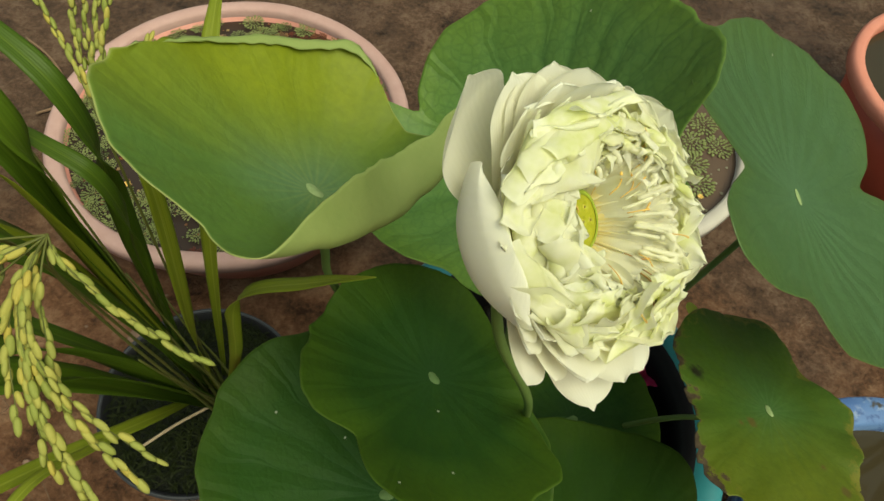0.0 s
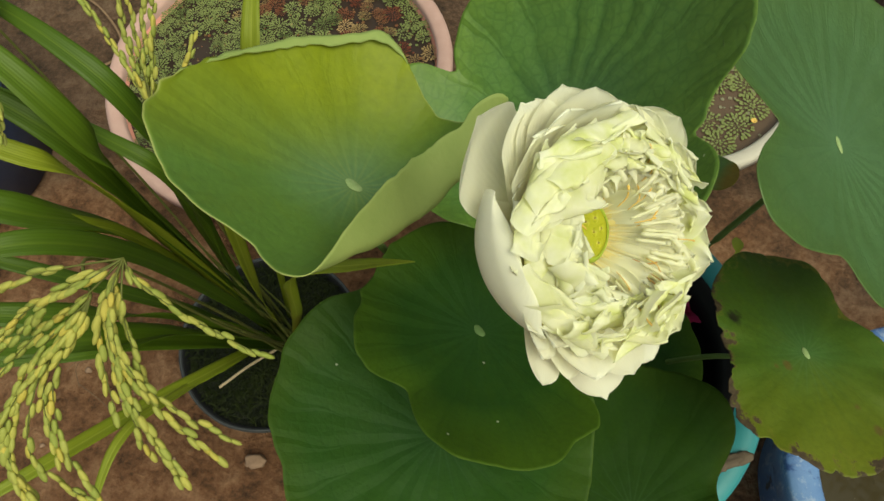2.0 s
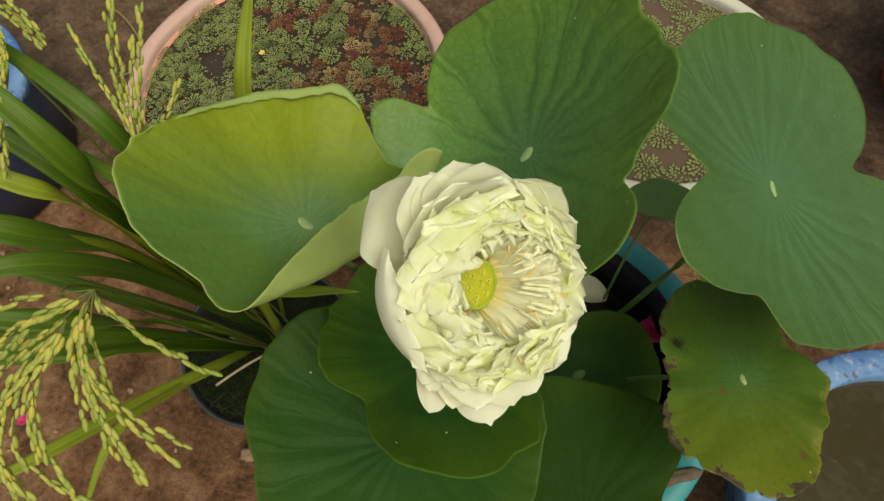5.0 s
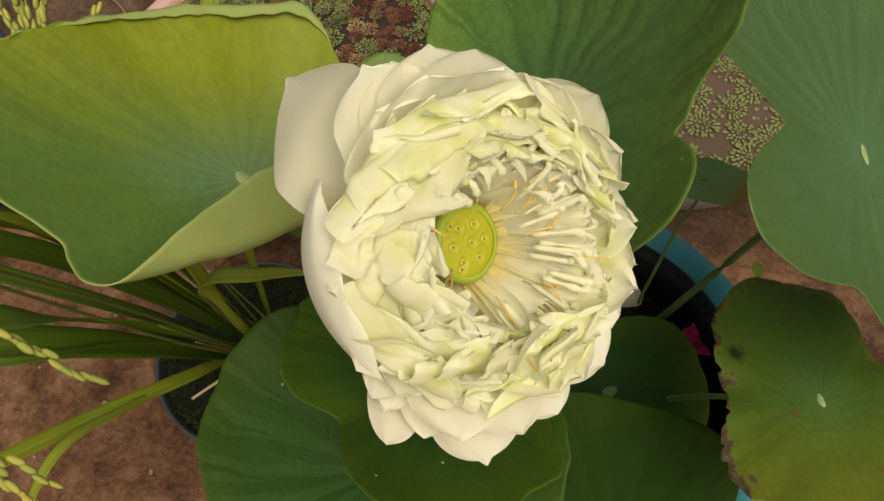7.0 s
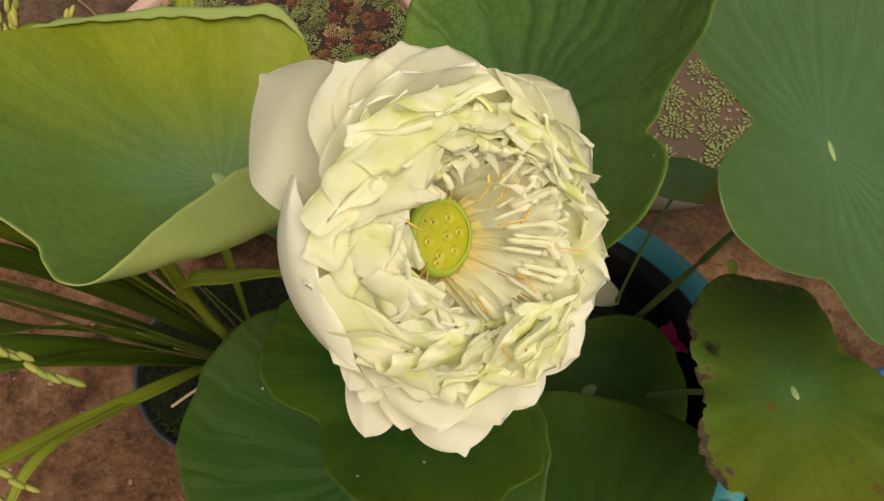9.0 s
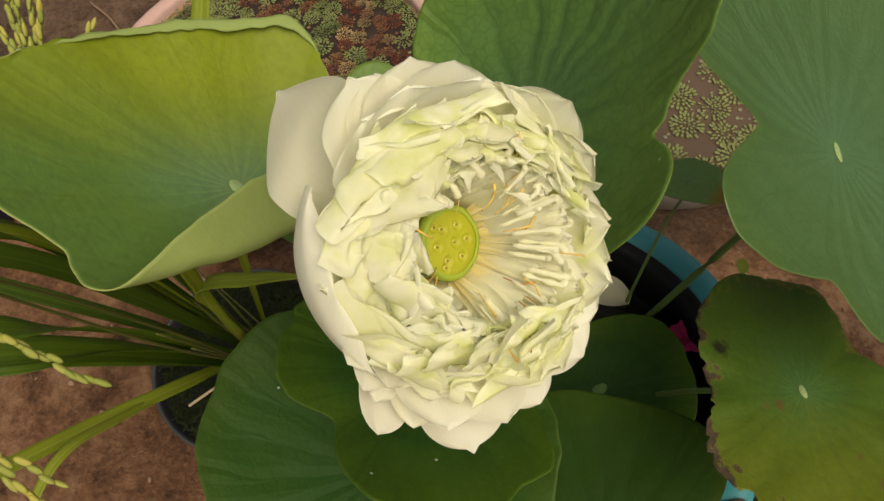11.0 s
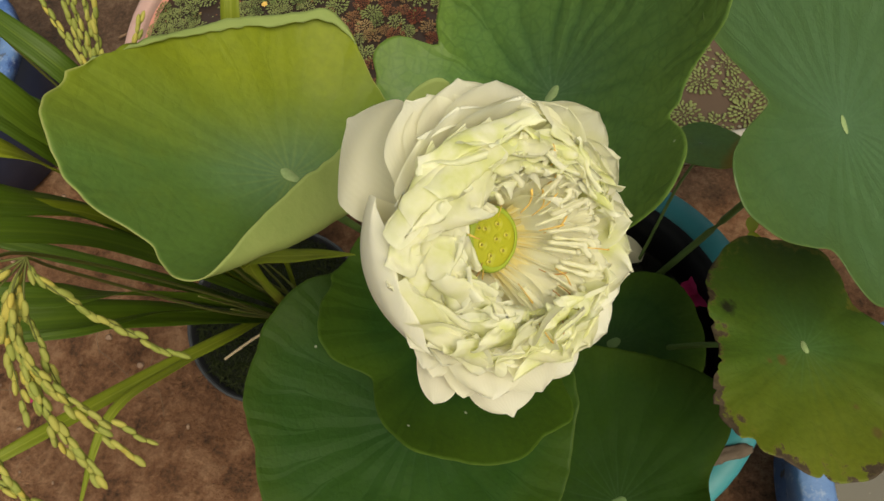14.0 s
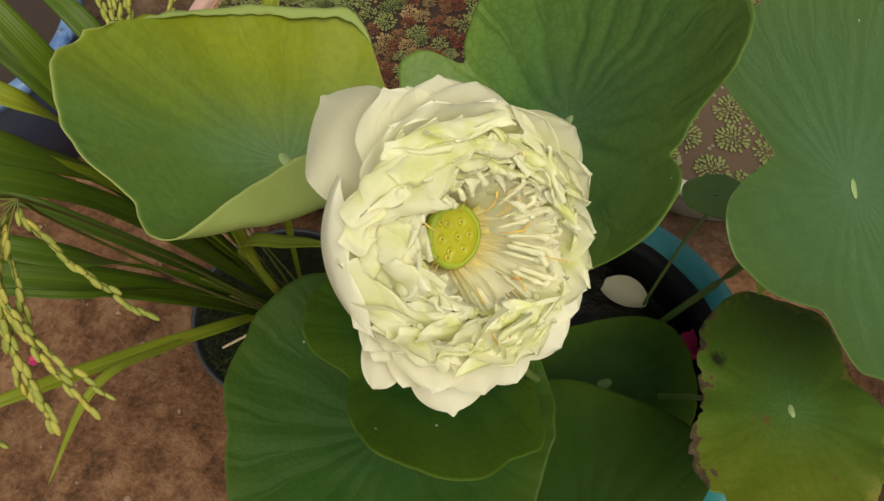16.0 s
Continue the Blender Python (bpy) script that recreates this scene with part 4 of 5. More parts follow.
for region, rows in enumerate((CREST, LOW, HIGH, FOLD)):
    for k, (ph, r, z, swing, w, drift) in enumerate(rows):
        z *= 0.78 if region == 3 and abs(ph) > 130 else 1.0
        over = (0.008, 0.005, 0.004, 0.0015)[region] + rnd.uniform(-0.002, 0.002)
        spine = [(0.016, -0.022), (0.55 * (r + swing) + 0.005, -0.010 + 0.1 * z), (r + swing + 0.3 * over, 0.62 * z), (r + 0.1 * over, z + 0.15 * over), (r - over, z + 0.1 * over)]
        petal("inner_petal", radians(ph), spine, w * (1.2 if region == 3 else 1.55), 90 + 23 * region + k * 2.3, 0.66, 0.75,
              0.10, 0.0066, 0.0050, 0.0, M_inner, rnd.uniform(-0.25, 0.25), drift, 44, 33, rnd.uniform(2.2, 3.2), 3.0)
# cream petals lying round the upper side of the heart
for k in range(12):
    ph = 46 + 9.6 * k + rnd.uniform(-3, 3)
    r = rnd.uniform(0.034, 0.046)
    petal("inner_petal", radians(ph), [(0.018, -0.014), (0.5 * r + 0.008, 0.006), (r, rnd.uniform(0.016, 0.026))], rnd.uniform(0.022, 0.032), 160 + k * 2.1, 0.7, 0.5, 0.3, 0.0026, 0.0025, 0.0, M_club, rnd.uniform(-0.3, 0.3), rnd.uniform(-0.004, 0.004), 26, 17, 3.0, 3.0)
# small cream petals that close the heart round the pod
for k in range(11):
    ph = 80 + 19 * k + rnd.uniform(-4, 4)
    r = rnd.uniform(0.026, 0.033)
    petal("inner_petal", radians(ph), [(0.017, -0.012), (0.5 * r + 0.009, -0.001), (r, rnd.uniform(0.008, 0.018))], rnd.uniform(0.014, 0.020), 320 + k * 2.7, 0.7, 0.6, 0.2, 0.0024, 0.003, 0.0, M_club, rnd.uniform(-0.4, 0.4), rnd.uniform(-0.003, 0.003), 20, 13, 3.0, 3.0)
# narrow strap petals that lie like spokes on the open side of the heart
for k in range(52):
    ph = -66 + 126 * k / 51 + rnd.uniform(-2.5, 2.5)
    upper = k % 2
    r = rnd.uniform(0.046, 0.062) if upper else rnd.uniform(0.034, 0.054)
    z = (0.023 if upper else 0.018) + rnd.uniform(-0.002, 0.006)
    petal("strap_petal", radians(ph), [(0.019, rnd.uniform(-0.012, -0.006) + 0.003 * upper), (0.5 * r + 0.008, 0.32 * z + 0.002 * upper), (r, z)], rnd.uniform(0.008, 0.014), 200 + k * 1.9, 0.80, 0.42, rnd.uniform(-0.9, -0.3) if k % 3 else rnd.uniform(0.4, 0.9), 0.0015, 0.002, 0.0, M_club, rnd.uniform(-0.5, 0.5), rnd.uniform(-0.003, 0.003), 18, 9, 3.0, 3.5)


def club(phi, points, r0, material, name, swell=2.2, knots=0.0, seed=0.0):
    """A soft tube with a swollen end; knots: lumps along it."""
    turn = Matrix.Rotation(phi, 3, "Z")
    path = spline([turn @ Vector(p) for p in points], 14)

    def girth(s):
        g = 0.55 + 0.45 * s + (swell - 1) * math.exp(-(((s - 0.9) / 0.13) ** 2)) + knots * noise.noise(Vector((s * 6, seed, 1.0)))
        return r0 * g * (1.0 if s < 0.93 else max(0.25, 1 - ((s - 0.93) / 0.08) ** 2))

    v, f = tube_data(path, girth, 8)
    return from_data(name, v, f, material, flower)


# white petaloid stamens with swollen knobby ends, crowding round the heart
for k in range(38):
    if k < 13:
        ph = rnd.uniform(95, 285)
        reach, h = rnd.uniform(0.025, 0.036), rnd.uniform(0.018, 0.027)
        sway = rnd.uniform(-0.007, 0.007)
        pts = [(reach + 0.007, 0, h - 0.008), (reach + 0.005, sway * 0.4, h - 0.003), (reach, sway, h), (reach - rnd.uniform(0.001, 0.006), sway * 1.5, h + rnd.uniform(-0.003, 0.002))]
        thick = rnd.uniform(0.0013, 0.0021)
    else:
        ph = rnd.uniform(-85, 95)
        reach, h = rnd.uniform(0.036, 0.060), rnd.uniform(0.022, 0.031)
        sway = rnd.uniform(-0.005, 0.005)
        pts = [(reach - 0.016, sway * 0.2, h - 0.010), (reach - 0.006, sway * 0.6, h - 0.003), (reach, sway, h), (reach + rnd.uniform(-0.002, 0.004), sway * 2.0, h + rnd.uniform(-0.001, 0.004))]
        thick = rnd.uniform(0.0013, 0.0022)
    club(radians(ph), pts, thick, M_petaloid, "petaloid", rnd.uniform(1.1, 1.5), 0.6, k * 1.9)
# stamens: thin orange anthers lying among the straps
for k in range(22):
    ph = rnd.uniform(100, 250) if k < 5 else rnd.uniform(-75, 85)
    rr = rnd.uniform(0.022, 0.030) if k < 5 else rnd.uniform(0.026, 0.054)
    h = (0.004 if k < 5 else 0.006) + 0.40 * rr + rnd.uniform(0.0, 0.006)
    sw = rnd.uniform(-0.004, 0.004)
    club(radians(ph), [(rr - 0.009, 0, h - 0.005), (rr - 0.004, sw * 0.3, h - 0.001), (rr, sw, h), (rr + 0.004, sw * 2.2, h + rnd.uniform(-0.002, 0.002))], rnd.uniform(0.0004, 0.0007), M_anther if k % 4 else M_filament, "stamen", 1.3)


def seed_pod():
    """The flat-topped receptacle with its carpels, set a little aslant in the heart."""
    at = Matrix.Translation((-0.001, 0.0, -0.004)) @ Matrix.Rotation(radians(10), 4, Vector((-0.26, 0.97, 0)))

    def put(name, bm, material, label=""):
        bmesh.ops.transform(bm, matrix=at, verts=bm.verts)
        return part(name, bm, material, flower, label)

    prof = [(0.006, -0.034), (0.010, -0.024), (0.0150, -0.008), (0.0176, 0.000), (0.0186, 0.0035), (0.0183, 0.0055), (0.0172, 0.0068), (0.0160, 0.0073), (0.0150, 0.0070)]
    put("receptacle", lathe(prof, 48, 0.035, 3.0), M_podrim, "green rim of the seed pod")
    bm = bmesh.new()
    prev, c = None, bm.verts.new((0, 0, 0.0074))
    for j in range(1, 19):
        r = 0.0154 * j / 18
        ring = []
        for k in range(72):
            a = 2 * math.pi * k / 72
            x, y = r * math.cos(a), r * math.sin(a)
            z = 0.0074 - 0.0010 * (r / 0.0154) ** 4
            for cx, cy in CARPELS:
                d = math.hypot(x - cx, y - cy)
                z += 0.0006 * math.exp(-(((d - 0.0030) / 0.0008) ** 2)) - 0.0016 * math.exp(-((d / 0.0024) ** 2))
            ring.append(bm.verts.new((x, y, z)))
        for k in range(72):
            if prev is None:
                bm.faces.new((c, ring[k], ring[(k + 1) % 72]))
            else:
                bm.faces.new((prev[k], ring[k], ring[(k + 1) % 72], prev[(k + 1) % 72]))
        prev = ring
    put("pod_face", bm, M_pod, "yellow-green pitted face of the pod")
    for cx, cy in CARPELS:
        for nm, z0, z1, rr, m in (("carpel", 0.0052, 0.0068, 0.0019, M_carpel), ("stigma", 0.0066, 0.0076, 0.0008, M_carpel_tip)):
            v, f = tube_data([at @ Vector((cx, cy, z)) for z in (z0, (z0 + 3 * z1) / 4, z1)], lambda s: rr * (1 - 0.5 * s), 10)
            from_data(nm, v, f, m, flower)


CARPELS = [(0.0015, 0.0005)] + [(0.0092 * math.cos(a), 0.0088 * math.sin(a)) for a in [0.4 + 2 * math.pi * k / 6 for k in range(6)]] + [(-0.0118, 0.0052), (-0.0015, -0.0122)]
seed_pod()
inv = Matrix((SIDE, UPWARD, AXIS))
foot = inv @ (Vector((0.228, 0.43, MUD)) - HEART)
mid = inv @ (Vector((0.150, 0.328, 0.875)) - HEART)
low = inv @ (Vector((0.205, 0.352, 0.675)) - HEART)
tube("flower_stalk", [Vector((0, 0, -0.030)), Vector((0, 0, -0.055)), mid, low, foot], lambda s: 0.0042 + 0.001 * s, M_stem, flower, 26, 10)


# ---------------------------------------------------------------- rice plant
rice = empty("rice_plant", (*BLACK, BLACK_H - 0.02), "tall rice plant with arching blades and ripening drooping ears", "plant")
RB = Vector((*BLACK, BLACK_H - 0.02))


def blade(points, width, material, tilt=0.0, seed=0.0, keel=0.25, n=30):
    """A long grass blade with a keel along its middle."""
    path = spline([Vector(p) - RB for p in points], n)
    verts, faces, across = [], [], []
    for i, p in enumerate(path):
        s = i / n
        d = (path[min(i + 1, n)] - path[max(i - 1, 0)]).normalized()
        side = d.cross(Vector((math.sin(tilt), 0.1 * math.sin(seed), math.cos(tilt)))).normalized()
        up = side.cross(d)
        w = width * 0.5 * min(1.0, 0.35 + 2.2 * s) * (1 - max(0.0, (s - 0.55) / 0.45) ** 2.2 * 0.97)
        for v in (-1, -0.5, 0, 0.5, 1):
            across.append(0.5 + 0.5 * v)
            verts.append(p + side * (w * v) + up * (w * keel * abs(v) + 0.0015 * noise.noise(Vector((s * 7, v * 2, seed)))))
    for i in range(n):
        for j in range(4):
            a = i * 5 + j
            faces.append((a, a + 1, a + 6, a + 5))
    ob = from_data("leaf_blade", verts, faces, material, rice)
    ob.data.attributes.new("across", "FLOAT", "POINT").data.foreach_set("value", across)
    sol = ob.modifiers.new("thickness", "SOLIDIFY")
    sol.thickness, sol.offset = 0.0004, 0
    return ob


BLADES = [
    ([(-0.31, 0.462, 0.17), (-0.325, 0.366, 0.31), (-0.385, 0.25, 0.43), (-0.438, 0.13, 0.55), (-0.53, 0.03, 0.58)], 0.025, M_rice_y, 0.2),
    ([(-0.312, 0.462, 0.17), (-0.352, 0.29, 0.39), (-0.369, 0.185, 0.50), (-0.385, 0.04, 0.46)], 0.017, M_rice_y, 0.0),
    ([(-0.29, 0.44, 0.17), (-0.339, 0.325, 0.55), (-0.424, 0.262, 0.68), (-0.60, 0.20, 0.72)], 0.048, M_rice, 0.1),
    ([(-0.28, 0.45, 0.17), (-0.322, 0.356, 0.55), (-0.371, 0.290, 0.72), (-0.52, 0.245, 0.80)], 0.039, M_rice, -0.2),
    ([(-0.28, 0.46, 0.17), (-0.265, 0.37, 0.70), (-0.262, 0.304, 0.92), (-0.345, 0.245, 0.97)], 0.030, M_rice, 0.5),
    ([(-0.31, 0.46, 0.17), (-0.304, 0.389, 0.72), (-0.321, 0.335, 0.90), (-0.43, 0.318, 0.95)], 0.042, M_rice, 0.2),
    ([(-0.31, 0.47, 0.17), (-0.295, 0.399, 0.80), (-0.320, 0.371, 0.95), (-0.44, 0.38, 0.95)], 0.024, M_rice_y, 0.0),
    ([(-0.30, 0.47, 0.17), (-0.300, 0.420, 0.72), (-0.308, 0.409, 0.92), (-0.44, 0.435, 1.0)], 0.030, M_rice, 0.1),
    ([(-0.33, 0.48, 0.17), (-0.296, 0.423, 0.75), (-0.293, 0.415, 0.95), (-0.40, 0.465, 1.05)], 0.036, M_rice, 0.2),
    ([(-0.34, 0.48, 0.17), (-0.290, 0.465, 0.60), (-0.257, 0.457, 0.88), (-0.318, 0.481, 0.97), (-0.50, 0.55, 1.0)], 0.027, M_rice, 0.1),
    ([(-0.29, 0.50, 0.17), (-0.270, 0.58, 0.50), (-0.256, 0.66, 0.70), (-0.256, 0.72, 0.77), (-0.28, 0.86, 0.80)], 0.030, M_rice_y, 0.0),
    ([(-0.27, 0.45, 0.17), (-0.14, 0.37, 0.60), (-0.085, 0.343, 0.82), (-0.01, 0.338, 0.885), (0.048, 0.335, 0.92)], 0.015, M_rice_y, 0.2),
    ([(-0.30, 0.45, 0.17), (-0.36, 0.40, 0.45), (-0.47, 0.37, 0.62), (-0.62, 0.36, 0.70)], 0.027, M_rice, 0.0),
    ([(-0.29, 0.46, 0.17), (-0.24, 0.43, 0.5), (-0.20, 0.44, 0.84), (-0.235, 0.475, 0.96)], 0.019, M_rice_y, 0.2),
]
for k, (pts, w, m, tl) in enumerate(BLADES):
    blade(pts, w * (0.92 if w > 0.02 else 1.0), m, tl, k * 1.7)
rr2 = random.Random(5)
# narrower younger blades between the large ones
for k, i in enumerate((5, 9, 3)):
    pts, w, m, tl = BLADES[i]
    dx, dy, dz = rr2.uniform(-0.03, 0.03), rr2.uniform(-0.045, 0.045), rr2.uniform(-0.14, -0.04)
    blade([(x + dx * q / 3, y + dy * q / 3, z + dz * q / 3) for q, (x, y, z) in enumerate(pts)], rr2.uniform(0.012, 0.02), M_rice if k % 3 else M_rice_y, tl + rr2.uniform(-0.4, 0.4), 40 + k * 1.3)
for k in range(10):
    a, b = rr2.uniform(0, 6.28), rr2.uniform(0.01, 0.05)
    x, y = -0.275 + b * math.cos(a), 0.45 + b * math.sin(a)
    a2 = rr2.uniform(2.2, 5.0)
    h = rr2.uniform(0.18, 0.5)
    tube("culm", [Vector((x, y, 0.155)) - RB, Vector((x + 0.03 * math.cos(a2), y + 0.03 * math.sin(a2), 0.155 + h * 0.5)) - RB, Vector((x + 0.09 * math.cos(a2), y + 0.07 * math.sin(a2), 0.155 + h)) - RB], lambda s: 0.0035 * (1 - 0.6 * s), M_culm, rice, 10, 6)


def husk():
    """One pointed husk, unit long, along z."""
    verts, faces = [], []
    rings = [(0.0, 0.4), (0.16, 0.86), (0.42, 1.0), (0.68, 0.92), (0.88, 0.58)]
    for s, f in rings:
        for k in range(6):
            a = 2 * math.pi * k / 6
            verts.append(Vector((0.225 * f * math.cos(a), 0.165 * f * math.sin(a), s)))
    verts.append(Vector((0, 0, 1)))
    for i in range(4):
        for k in range(6):
            a, b = i * 6 + k, i * 6 + (k + 1) % 6
            faces.append((a, b, b + 6, a + 6))
    for k in range(6):
        faces.append((24 + k, 24 + (k + 1) % 6, 30))
    faces.append(tuple(range(5, -1, -1)))
    return verts, faces


HUSK_V, HUSK_F = husk()
husk_mesh = bpy.data.meshes.new("grain")
husk_mesh.from_pydata(HUSK_V, [], HUSK_F)
husk_mesh.polygons.foreach_set("use_smooth", [True] * len(HUSK_F))
husk_mesh.materials.append(M_grain)
single = {"left": 300}


def ear_branch(points, seed, start=0.12, pitch=0.0053, size=0.0116):
    """A spikelet branch: a thin rachis and the husks that clasp it."""
    r = random.Random(seed)
    pts = [Vector(p) - RB for p in points]
    length = sum((b - a).length for a, b in zip(pts, pts[1:]))
    n = max(10, int(length / 0.004))
    path = spline(pts, n)
    v, f = tube_data(path, lambda s: 0.0008 * (1 - 0.6 * s), 5)
    br = from_data("ear_branch", v, f, M_culm, rice)
    count = int(length * (1 - start) / pitch)
    alone = single["left"] >= count
    if alone:
        single["left"] -= count
    verts, faces = [], []
    for k in range(count):
        s = start + (1 - start) * k / max(count - 1, 1)
        i = min(int(s * n), n - 1)
        p = path[i].lerp(path[i + 1], s * n - i)
        d = (path[i + 1] - path[i]).normalized()
        side = Vector((r.uniform(-1, 1), r.uniform(-1, 1), r.uniform(-1, 1)))
        side = (side - d * side.dot(d)).normalized()
        dd = (d + side * r.uniform(0.03, 0.20)).normalized()
        m = Matrix.Translation(p + side * 0.0014) @ dd.to_track_quat("Z", "Y").to_matrix().to_4x4() @ Matrix.Rotation(r.uniform(0, 6.28), 4, "Z") @ Matrix.Scale(size * r.uniform(0.85, 1.12), 4)
        if alone:
            g = new("grain", husk_mesh)
            g.parent = br
            g.matrix_local = m
        else:
            b0 = len(verts)
            verts += [m @ q for q in HUSK_V]
            faces += [tuple(b0 + q for q in fc) for fc in HUSK_F]
    if verts:
        g = from_data("grain_mass", verts, faces, M_grain, br, "pale green-gold rice husks")
        tagged(g, kind="stuff")


def ear(root, node, branches, seed, twins=()):
    """A drooping ear: its stem from the pot to the node, then its branches, some of them doubled."""
    tube("ear_stem", [Vector(p) - RB for p in root + [node]], lambda s: 0.0024 * (1 - 0.6 * s), M_culm, rice, 24, 6)
    r = random.Random(seed)
    for k, pts in enumerate(branches):
        for q in range(2 if k in twins else 1):
            off = Vector((r.uniform(-1, 1), r.uniform(-1, 1), r.uniform(-1, 1))) * (0.007 * q)
            line = [Vector(node)] + [Vector(p) + off * (i + 1) / len(pts) for i, p in enumerate(pts)]
            ear_branch(line, seed * 100 + k * 7 + q, 0.10 + 0.14 * (k % 2))


ear([(-0.27, 0.45, 0.16), (-0.22, 0.35, 0.55), (-0.165, 0.275, 0.93)], (-0.118, 0.252, 1.050),
    [[(-0.108, 0.241, 1.045), (-0.086, 0.232, 1.02), (-0.061, 0.226, 1.0), (-0.036, 0.220, 0.986)],
     [(-0.116, 0.227, 1.05), (-0.109, 0.196, 1.03), (-0.088, 0.177, 1.0), (-0.047, 0.162, 0.965)],
     [(-0.118, 0.229, 1.045), (-0.111, 0.194, 1.02), (-0.086, 0.168, 0.985), (-0.053, 0.152, 0.96)],
     [(-0.119, 0.224, 1.045), (-0.117, 0.193, 1.02), (-0.101, 0.162, 0.99), (-0.078, 0.135, 0.96)],
     [(-0.125, 0.227, 1.04), (-0.120, 0.197, 1.02), (-0.110, 0.172, 1.0), (-0.098, 0.145, 0.97)],
     [(-0.113, 0.230, 1.045), (-0.112, 0.215, 1.03), (-0.105, 0.195, 1.01), (-0.099, 0.179, 0.99)],
     [(-0.124, 0.220, 1.04), (-0.126, 0.196, 1.02), (-0.114, 0.164, 1.0)],
     [(-0.165, 0.235, 1.05), (-0.198, 0.221, 1.04), (-0.238, 0.207, 1.02)],
     [(-0.140, 0.229, 1.05), (-0.181, 0.212, 1.03), (-0.212, 0.177, 1.01), (-0.241, 0.132, 0.99)],
     [(-0.139, 0.226, 1.04), (-0.170, 0.207, 1.02), (-0.203, 0.166, 1.0), (-0.230, 0.099, 0.96)],
     [(-0.155, 0.222, 1.045), (-0.188, 0.194, 1.02), (-0.225, 0.167, 1.0), (-0.255, 0.148, 0.99)]], 3, (3,))
ear([(-0.28, 0.44, 0.16), (-0.24, 0.36, 0.60), (-0.17, 0.27, 0.99)], (-0.135, 0.225, 1.040),
    [[(-0.141, 0.208, 1.03), (-0.167, 0.177, 1.01), (-0.174, 0.133, 0.98), (-0.156, 0.115, 0.95), (-0.129, 0.105, 0.93)],
     [(-0.143, 0.204, 1.03), (-0.156, 0.173, 1.01), (-0.150, 0.138, 0.98), (-0.131, 0.110, 0.95)],
     [(-0.147, 0.201, 1.03), (-0.184, 0.153, 1.0), (-0.186, 0.119, 0.97), (-0.155, 0.086, 0.93)],
     [(-0.157, 0.195, 1.02), (-0.165, 0.164, 1.0), (-0.152, 0.132, 0.98)],
     [(-0.169, 0.188, 1.02), (-0.182, 0.161, 1.0), (-0.188, 0.121, 0.97), (-0.178, 0.101, 0.95)]], 4, (2,))
ear([(-0.33, 0.48, 0.16), (-0.42, 0.54, 0.60), (-0.49, 0.57, 0.96)], (-0.470, 0.565, 1.010),
    [[(-0.42, 0.55, 1.02), (-0.37, 0.53, 1.01), (-0.329, 0.508, 1.00)], [(-0.42, 0.555, 1.03), (-0.36, 0.535, 1.03), (-0.318, 0.510, 1.02)],
     [(-0.42, 0.54, 1.02), (-0.36, 0.50, 1.01), (-0.334, 0.441, 1.00)], [(-0.43, 0.54, 1.02), (-0.38, 0.52, 1.01), (-0.350, 0.470, 1.00)],
     [(-0.40, 0.52, 1.01), (-0.35, 0.45, 1.0), (-0.307, 0.370, 0.98)], [(-0.41, 0.51, 1.01), (-0.38, 0.46, 1.0), (-0.345, 0.400, 0.99)]], 5, (0, 2, 4))
ear([(-0.29, 0.47, 0.16), (-0.24, 0.44, 0.55), (-0.215, 0.43, 0.85)], (-0.220, 0.440, 0.930),
    [[(-0.245, 0.47, 0.96), (-0.275, 0.50, 0.985), (-0.300, 0.526, 1.00)], [(-0.225, 0.47, 0.97), (-0.232, 0.51, 1.02), (-0.236, 0.542, 1.05)],
     [(-0.217, 0.47, 0.96), (-0.213, 0.505, 1.0), (-0.212, 0.538, 1.03)], [(-0.222, 0.465, 0.96), (-0.225, 0.495, 0.985), (-0.228, 0.520, 1.00)],
     [(-0.235, 0.47, 0.96), (-0.245, 0.50, 0.99), (-0.250, 0.530, 1.02)], [(-0.205, 0.46, 0.94), (-0.195, 0.485, 0.95), (-0.190, 0.505, 0.96)]], 6)


# ---------------------------------------------------------------- floating fern
def rosette(verts, faces, x, y, z, size, r, rings=4, leaflet=0.075, step=4):
    """A floating plant: rings of small oval leaflets lying round a heart, larger outwards."""
    a0 = r.uniform(0, 6.28)
    heart = len(verts)
    verts.append((x, y, z + 0.004))
    for i in range(rings):
        t = (i + 0.55) / rings
        n = 5 + step * i
        for k in range(n):
            if r.random() < 0.10 + 0.12 * (i == rings - 1):
                continue
            a = a0 + i * 0.37 + 2 * math.pi * (k + r.uniform(-0.2, 0.2)) / n
            d = size * t * r.uniform(0.93, 1.07)
            px, py = x + d * math.cos(a), y + d * math.sin(a)
            s = size * (leaflet + 0.8 * leaflet * t) * r.uniform(0.85, 1.15)
            h = z + 0.0015 + 0.004 * (1 - t) + r.uniform(0, 0.0015)
            b = len(verts)
            c, sn = math.cos(a), math.sin(a)
            verts.append((px, py, h + s * 0.3))
            for q in range(6):
                an = 2 * math.pi * q / 6
                ex, ey = 1.5 * s * math.cos(an), 0.95 * s * math.sin(an)
                verts.append((px + ex * c - ey * sn, py + ex * sn + ey * c, h + 0.25 * ex * (1 - t)))
            for q in range(6):
                faces.append((b, b + 1 + q, b + 1 + (q + 1) % 6))
            verts.append((px - 1.3 * s * c - 0.1 * s * sn, py - 1.3 * s * sn + 0.1 * s * c, h - 0.0006))
            faces.append((heart, b + 4, b + 7))


